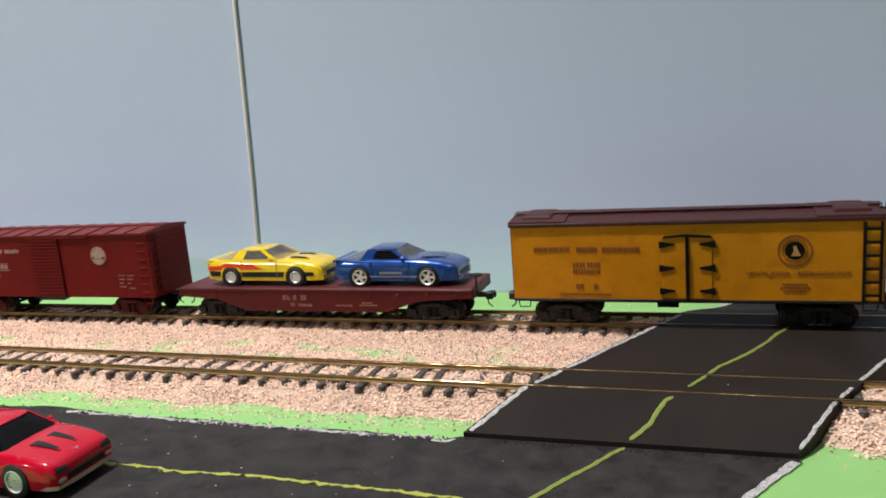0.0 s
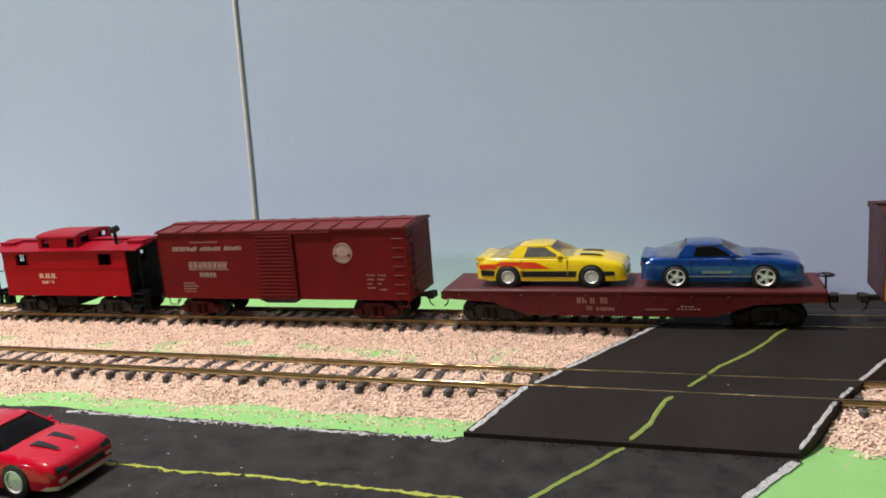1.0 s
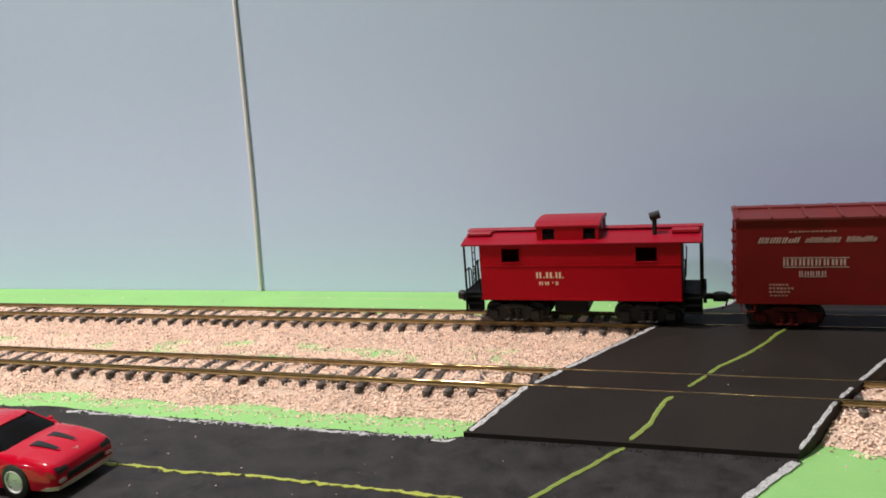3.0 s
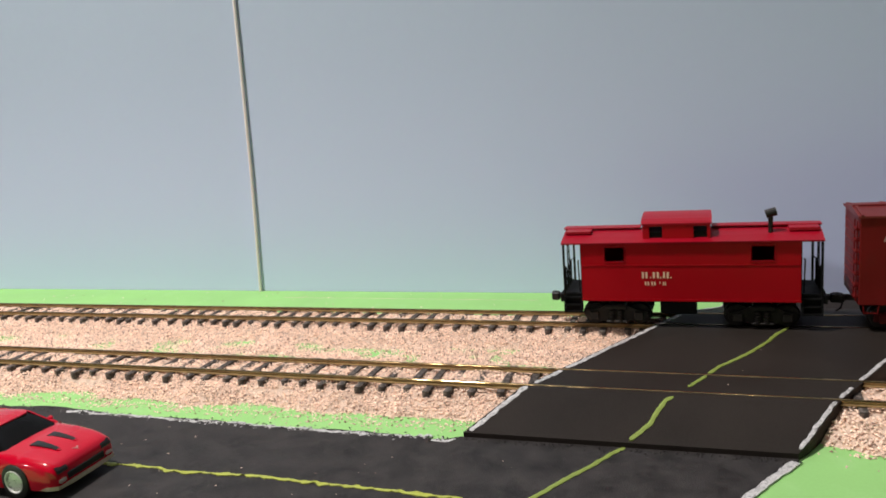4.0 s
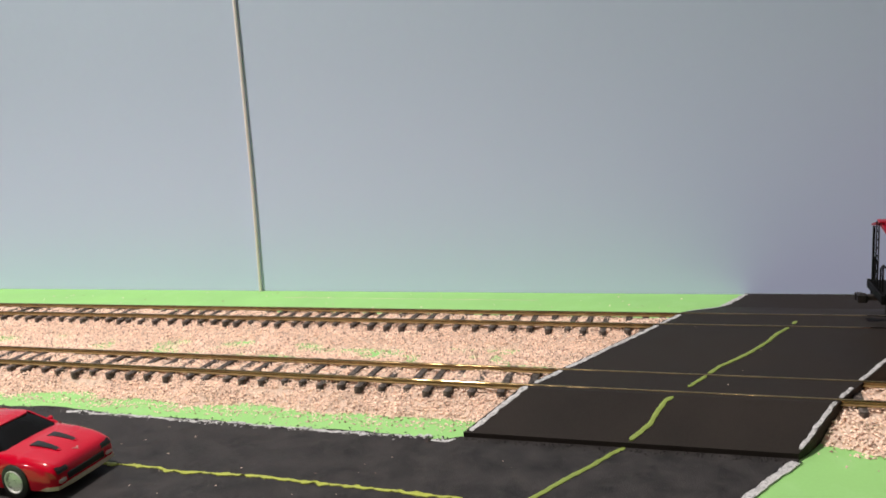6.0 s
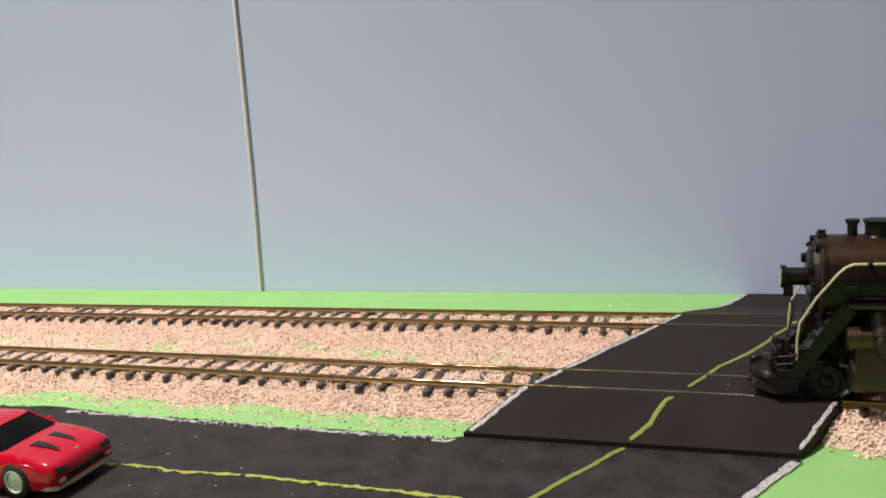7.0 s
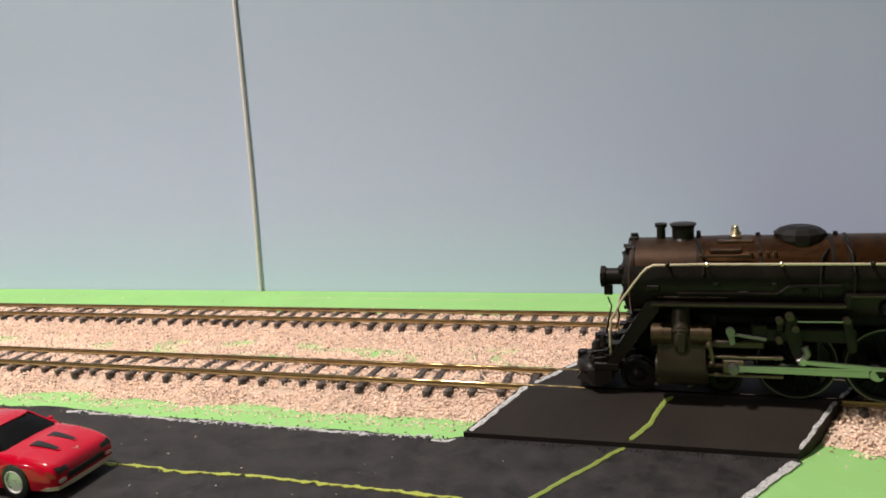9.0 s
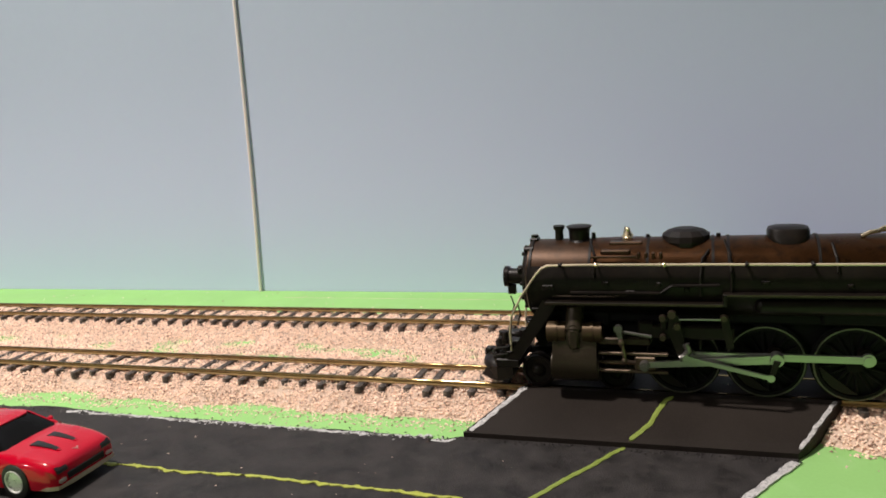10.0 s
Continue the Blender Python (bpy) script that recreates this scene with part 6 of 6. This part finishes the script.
    # running gear
    def flanged(name, r, spokes, mat):
        bm = B()
        for s in (-1, 1):
            rr = [[(rad * math.cos(2 * math.pi * k / 40), s * y, rad * math.sin(2 * math.pi * k / 40)) for k in range(40)] for y, rad in ((0.0100, r + 0.0010), (0.0108, r + 0.0010), (0.0110, r), (0.0134, r), (0.0135, r * 0.88), (0.0110, r * 0.87), (0.0100, r * 0.87))]
            rows = [[bm.verts.new(p) for p in ring] for ring in rr]
            for a, b in zip(rows, rows[1:] + rows[:1]):
                for k in range(40):
                    bm.faces.new((a[k], a[(k + 1) % 40], b[(k + 1) % 40], b[k]))
            cyl(bm, (0, s * 0.0100, 0), (0, s * 0.0142, 0), r * 0.22, seg=14)
            cyl(bm, (0, s * 0.0104, 0), (0, s * 0.0108, 0), r * 0.89, seg=40)
        cyl(bm, (0, -0.0120, 0), (0, 0.0120, 0), 0.0020, seg=10)
        bmesh.ops.recalc_face_normals(bm, faces=bm.faces[:])
        return mesh_of(name, bm, mat, True)
    pw = B()
    for s in (-1, 1):
        rr = [[(rad * math.cos(2 * math.pi * k / 32), s * y, rad * math.sin(2 * math.pi * k / 32)) for k in range(32)] for y, rad in ((0.0096, 0.0086), (0.0106, 0.0086), (0.0108, 0.0078), (0.0136, 0.0077), (0.0137, 0.0066), (0.0124, 0.0060), (0.0122, 0.0034), (0.0132, 0.0028), (0.0140, 0.0012))]
        loft(pw, rr)
    cyl(pw, (0, -0.0120, 0), (0, 0.0120, 0), 0.0012, seg=10)
    pilot_wheel = mesh_of("pilot_wheel", pw, M_ENGINE, True)
    for x in (-0.0785, -0.0415):
        w = shared("pilot_wheel", pilot_wheel, ob, place(x, 0, 0.0078))
        keyed.append((w, engine_rows(lambda u, x=x: place(x, 0, 0.0078, 0, math.degrees(u / 0.0118), 0))))
    driver = flanged("driving_wheel", DRIVER_R, 16, M_BLACK)
    spoke_mesh = mesh_of("spoke", tube(B(), [(0.0030, 0, 0), (DRIVER_R * 0.88, 0, 0)], 0.0007, 6), M_BLACK)
    rim = B()
    rr = [[(rad * math.cos(2 * math.pi * k / 48), -y, rad * math.sin(2 * math.pi * k / 48)) for k in range(48)] for y, rad in ((0.0130, DRIVER_R + 0.00008), (0.0137, DRIVER_R), (0.0137, DRIVER_R - 0.0006), (0.0130, DRIVER_R - 0.0007))]
    rows = [[rim.verts.new(p) for p in ring] for ring in rr]
    for a, b in zip(rows, rows[1:] + rows[:1]):
        for k in range(48):
            rim.faces.new((a[k], a[(k + 1) % 48], b[(k + 1) % 48], b[k]))
    bmesh.ops.recalc_face_normals(rim, faces=rim.faces[:])
    rim_mesh = mesh_of("tyre_rim", rim, M_TYRE_RIM, True)
    boss = B()
    cyl(boss, (CRANK, -0.0120, 0), (CRANK, -0.0160, 0), 0.0030, seg=14)
    prism(boss, [(-DRIVER_R * 0.85 * math.cos(a), DRIVER_R * 0.85 * math.sin(a)) for a in (-0.8, -0.4, 0, 0.4, 0.8)], "y", -0.0132, -0.0112)
    boss_mesh = mesh_of("counterweight", boss, M_ENGINE)
    pin_mesh = mesh_of("crank_pin", cyl(cyl(B(), (CRANK, -0.0160, 0), (CRANK, -0.0218, 0), 0.0014, seg=12), (CRANK, -0.0196, 0), (CRANK, -0.0222, 0), 0.0021, 0.0019, 14), M_STEEL, True)
    big_pin_mesh = mesh_of("crank_pin", cyl(cyl(B(), (CRANK, -0.0160, 0), (CRANK, -0.0240, 0), 0.0016, seg=12), (CRANK, -0.0236, 0), (CRANK, -0.0252, 0), 0.0030, 0.0027, 18), M_STEEL, True)
    for i, x in enumerate(AXLES):
        w = shared("driving_wheel", driver, ob, place(x, 0, AXLE_Z))
        w["label"] = "large black spoked driving wheel"
        shared("tyre_rim", rim_mesh, w, Matrix())["label"] = "thin worn steel tyre edge"
        for k in range(16):
            shared("spoke", spoke_mesh, w, place(0, -0.0116, 0, 0, k * 22.5, 0))
        shared("counterweight", boss_mesh, w, Matrix())
        shared("crank_pin", big_pin_mesh if i == 1 else pin_mesh, w, Matrix())
        keyed.append((w, engine_rows(lambda u, x=x: place(x, 0, AXLE_Z, 0, -(LEAD - TURN * u), 0))))
    ecc = B()
    ec = radians(-117)
    prism(ecc, [(CRANK + 0.0014 * math.cos(2.2), 0.0014 * math.sin(2.2)), (CRANK + 0.0014 * math.cos(-1), 0.0014 * math.sin(-1)), (0.0030 * math.cos(ec) + 0.0010, 0.0030 * math.sin(ec) - 0.0008), (0.0030 * math.cos(ec) - 0.0010, 0.0030 * math.sin(ec) + 0.0004)], "y", -0.0262, -0.0252)
    eccentric = part("eccentric_crank", ecc, M_ENGINE, ob, "dark eccentric crank")
    keyed.append((eccentric, engine_rows(lambda u: place(AXLES[1], 0, AXLE_Z, 0, -(LEAD - TURN * u), 0))))

    def rod(name, length, h0, h1, y0, y1, mat, label, eye0, eye1):
        bm = B()
        prism(bm, [(0, -h0), (length, -h1), (length, h1), (0, h0)], "y", y0, y1)
        prism(bm, [(length * 0.08, -h0 * 0.4), (length * 0.92, -h1 * 0.4), (length * 0.92, h1 * 0.4), (length * 0.08, h0 * 0.4)], "y", y0 - 0.0002, y0 + 0.0002)
        cyl(bm, (0, y0 - 0.0002, 0), (0, y1, 0), eye0, seg=18)
        cyl(bm, (length, y0 - 0.0002, 0), (length, y1, 0), eye1, seg=18)
        return part(name, bm, mat, ob, label)
    for a, b in ((0, 1), (1, 2)):
        sr = rod("side_rod", AXLES[b] - AXLES[a], 0.0015, 0.0015, -0.0212, -0.0196, M_STEEL, "bright steel side rod", 0.0024, 0.0028)
        keyed.append((sr, engine_rows(lambda u, a=a: place(AXLES[a] + crank(u)[0], 0, AXLE_Z + crank(u)[1]))))

    def cross(u):
        px, pz = crank(u)
        return AXLES[1] + px - math.sqrt(ROD ** 2 - pz ** 2), math.degrees(math.asin(pz / ROD))
    mr = rod("main_rod", ROD, 0.0013, 0.0019, -0.0236, -0.0220, M_STEEL, "bright steel main rod", 0.0021, 0.0029)
    keyed.append((mr, engine_rows(lambda u: place(cross(u)[0], 0, AXLE_Z, 0, -cross(u)[1], 0))))
    ch = B()
    box(ch, -0.0046, 0.0046, -0.0228, -0.0185, -0.0028, 0.0036, 0.0006)
    cyl(ch, (0, -0.0235, 0), (0, -0.0255, 0), 0.0021, 0.0019, 16)
    cyl(ch, (-0.0260, -0.0205, 0.0), (-0.0040, -0.0205, 0.0), 0.0009, seg=10)
    tube(ch, [(-0.0040, -0.0240, 0.0012), (-0.0085, -0.0242, 0.0020), (-0.0092, -0.0242, 0.0072), (-0.0100, -0.0242, 0.0110)], 0.0010, 8)
    ball(ch, (-0.0088, -0.0244, 0.0022), 0.0015, 0.0012, 0.0015, 10)
    ball(ch, (-0.0100, -0.0244, 0.0105), 0.0015, 0.0012, 0.0020, 10)
    chp = part("crosshead", ch, M_GUIDE, ob, "oily brown crosshead with piston rod")
    part("crosshead_pin", cyl(cyl(B(), (0, -0.0230, 0), (0, -0.0262, 0), 0.0024, 0.0021, 18), (0, -0.0262, 0), (0, -0.0268, 0), 0.0012, seg=12), M_DULL_STEEL, chp, "grey round crosshead pin", smooth=True)
    keyed.append((chp, engine_rows(lambda u: place(cross(u)[0], 0, AXLE_Z))))
    gd = B()
    box(gd, -0.0480, -0.0170, -0.0225, -0.0195, AXLE_Z + 0.0040, AXLE_Z + 0.0054, 0.0003)
    box(gd, -0.0480, -0.0170, -0.0225, -0.0195, AXLE_Z - 0.0044, AXLE_Z - 0.0030, 0.0003)
    part("guide_bar", gd, M_GUIDE, ob, "oily brown steel crosshead guide bars")
    part("valve_guide", box(B(), -0.0476, -0.0245, -0.0222, -0.0165, 0.0250, 0.0284, 0.0006), M_GUIDE_DARK, ob, "dull brown valve guide bar")
    vg = B()
    box(vg, -0.0250, 0.0110, -0.0215, -0.0165, 0.0282, 0.0345, 0.0008)
    box(vg, -0.0300, -0.0230, -0.0215, -0.0165, 0.0275, 0.0360, 0.0008)
    prism(vg, [(-0.0160, 0.0395), (-0.0125, 0.0400), (-0.0105, 0.0330), (-0.0095, 0.0230), (-0.0125, 0.0205), (-0.0145, 0.0260), (-0.0170, 0.0330)], "y", -0.0238, -0.0212)
    cyl(vg, (-0.0128, -0.0236, 0.0345), (-0.0128, -0.0250, 0.0345), 0.0018, seg=12)
    cyl(vg, (-0.0185, -0.0210, 0.0380), (-0.0185, -0.0240, 0.0380), 0.0018, seg=12)
    box(vg, -0.0200, -0.0170, -0.0230, -0.0200, 0.0330, 0.0385, 0.0006)
    prism(vg, [(0.0050, 0.0395), (0.0085, 0.0395), (0.0108, 0.0255), (0.0078, 0.0245)], "y", -0.0232, -0.0200)
    box(vg, -0.0040, -0.0025, -0.0200, -0.0170, 0.0200, 0.0300, 0.0003)
    part("valve_gear", vg, M_ENGINE, ob, "dark valve gear frame and link")
    part("link_foot", tube(B(), [(-0.0092, -0.0250, 0.0275), (-0.0080, -0.0252, 0.0245), (-0.0098, -0.0252, 0.0216), (-0.0120, -0.0254, 0.0208)], 0.0016, 10), M_DULL_STEEL, ob, "grey steel link foot", smooth=True)
    for x, z, rr in ((-0.0128, 0.0352, 0.0017), (-0.0190, 0.0388, 0.0016), (-0.0190, 0.0298, 0.0015), (-0.0150, 0.0405, 0.0020), (0.0066, 0.0392, 0.0016)):
        part("pivot_boss", cyl(B(), (x, -0.0225, z), (x, -0.0256, z), rr, rr * 0.85, 14), M_GUIDE_DARK, ob, smooth=True)
    part("reach_rod", tube(B(), [(-0.0150, -0.0226, 0.0378), (0.0065, -0.0226, 0.0381)], 0.0004, 6), M_STEEL, ob)
    part("valve_rod", tube(B(), [(-0.0385, -0.0226, 0.0318), (-0.0240, -0.0226, 0.0296)], 0.0008, 6), M_DULL_STEEL, ob)
    part("combination_lever", cyl(prism(B(), [(-0.0398, 0.0330), (-0.0370, 0.0330), (-0.0364, 0.0275), (-0.0384, 0.0270)], "y", -0.0240, -0.0222), (-0.0384, -0.0222, 0.0332), (-0.0384, -0.0244, 0.0332), 0.0019, seg=16), M_DULL_STEEL, ob, smooth=True)
    pivot = Vector((-0.0115, 0, 0.0214))

    def ecc_at(u):
        a = radians(LEAD - 117 - TURN * u)
        return Vector((AXLES[1] + 0.0030 * math.cos(a), 0, AXLE_Z + 0.0030 * math.sin(a)))
    er = rod("eccentric_rod", 0.0353, 0.0009, 0.0009, -0.0268, -0.0256, M_STEEL, "thin bright eccentric rod", 0.0015, 0.0016)
    keyed.append((er, engine_rows(lambda u: place(ecc_at(u).x - 0.0353 * math.cos(math.asin((ecc_at(u).z - pivot.z) / 0.0353)), 0, pivot.z, 0, -math.degrees(math.asin((ecc_at(u).z - pivot.z) / 0.0353)), 0))))
    return ob


caboose()
boxcar()
flat_car()
reefer()
toy_cars()
locomotive()


def motions():
    for ob, rows in keyed:
        walk(ob, rows)


motions()
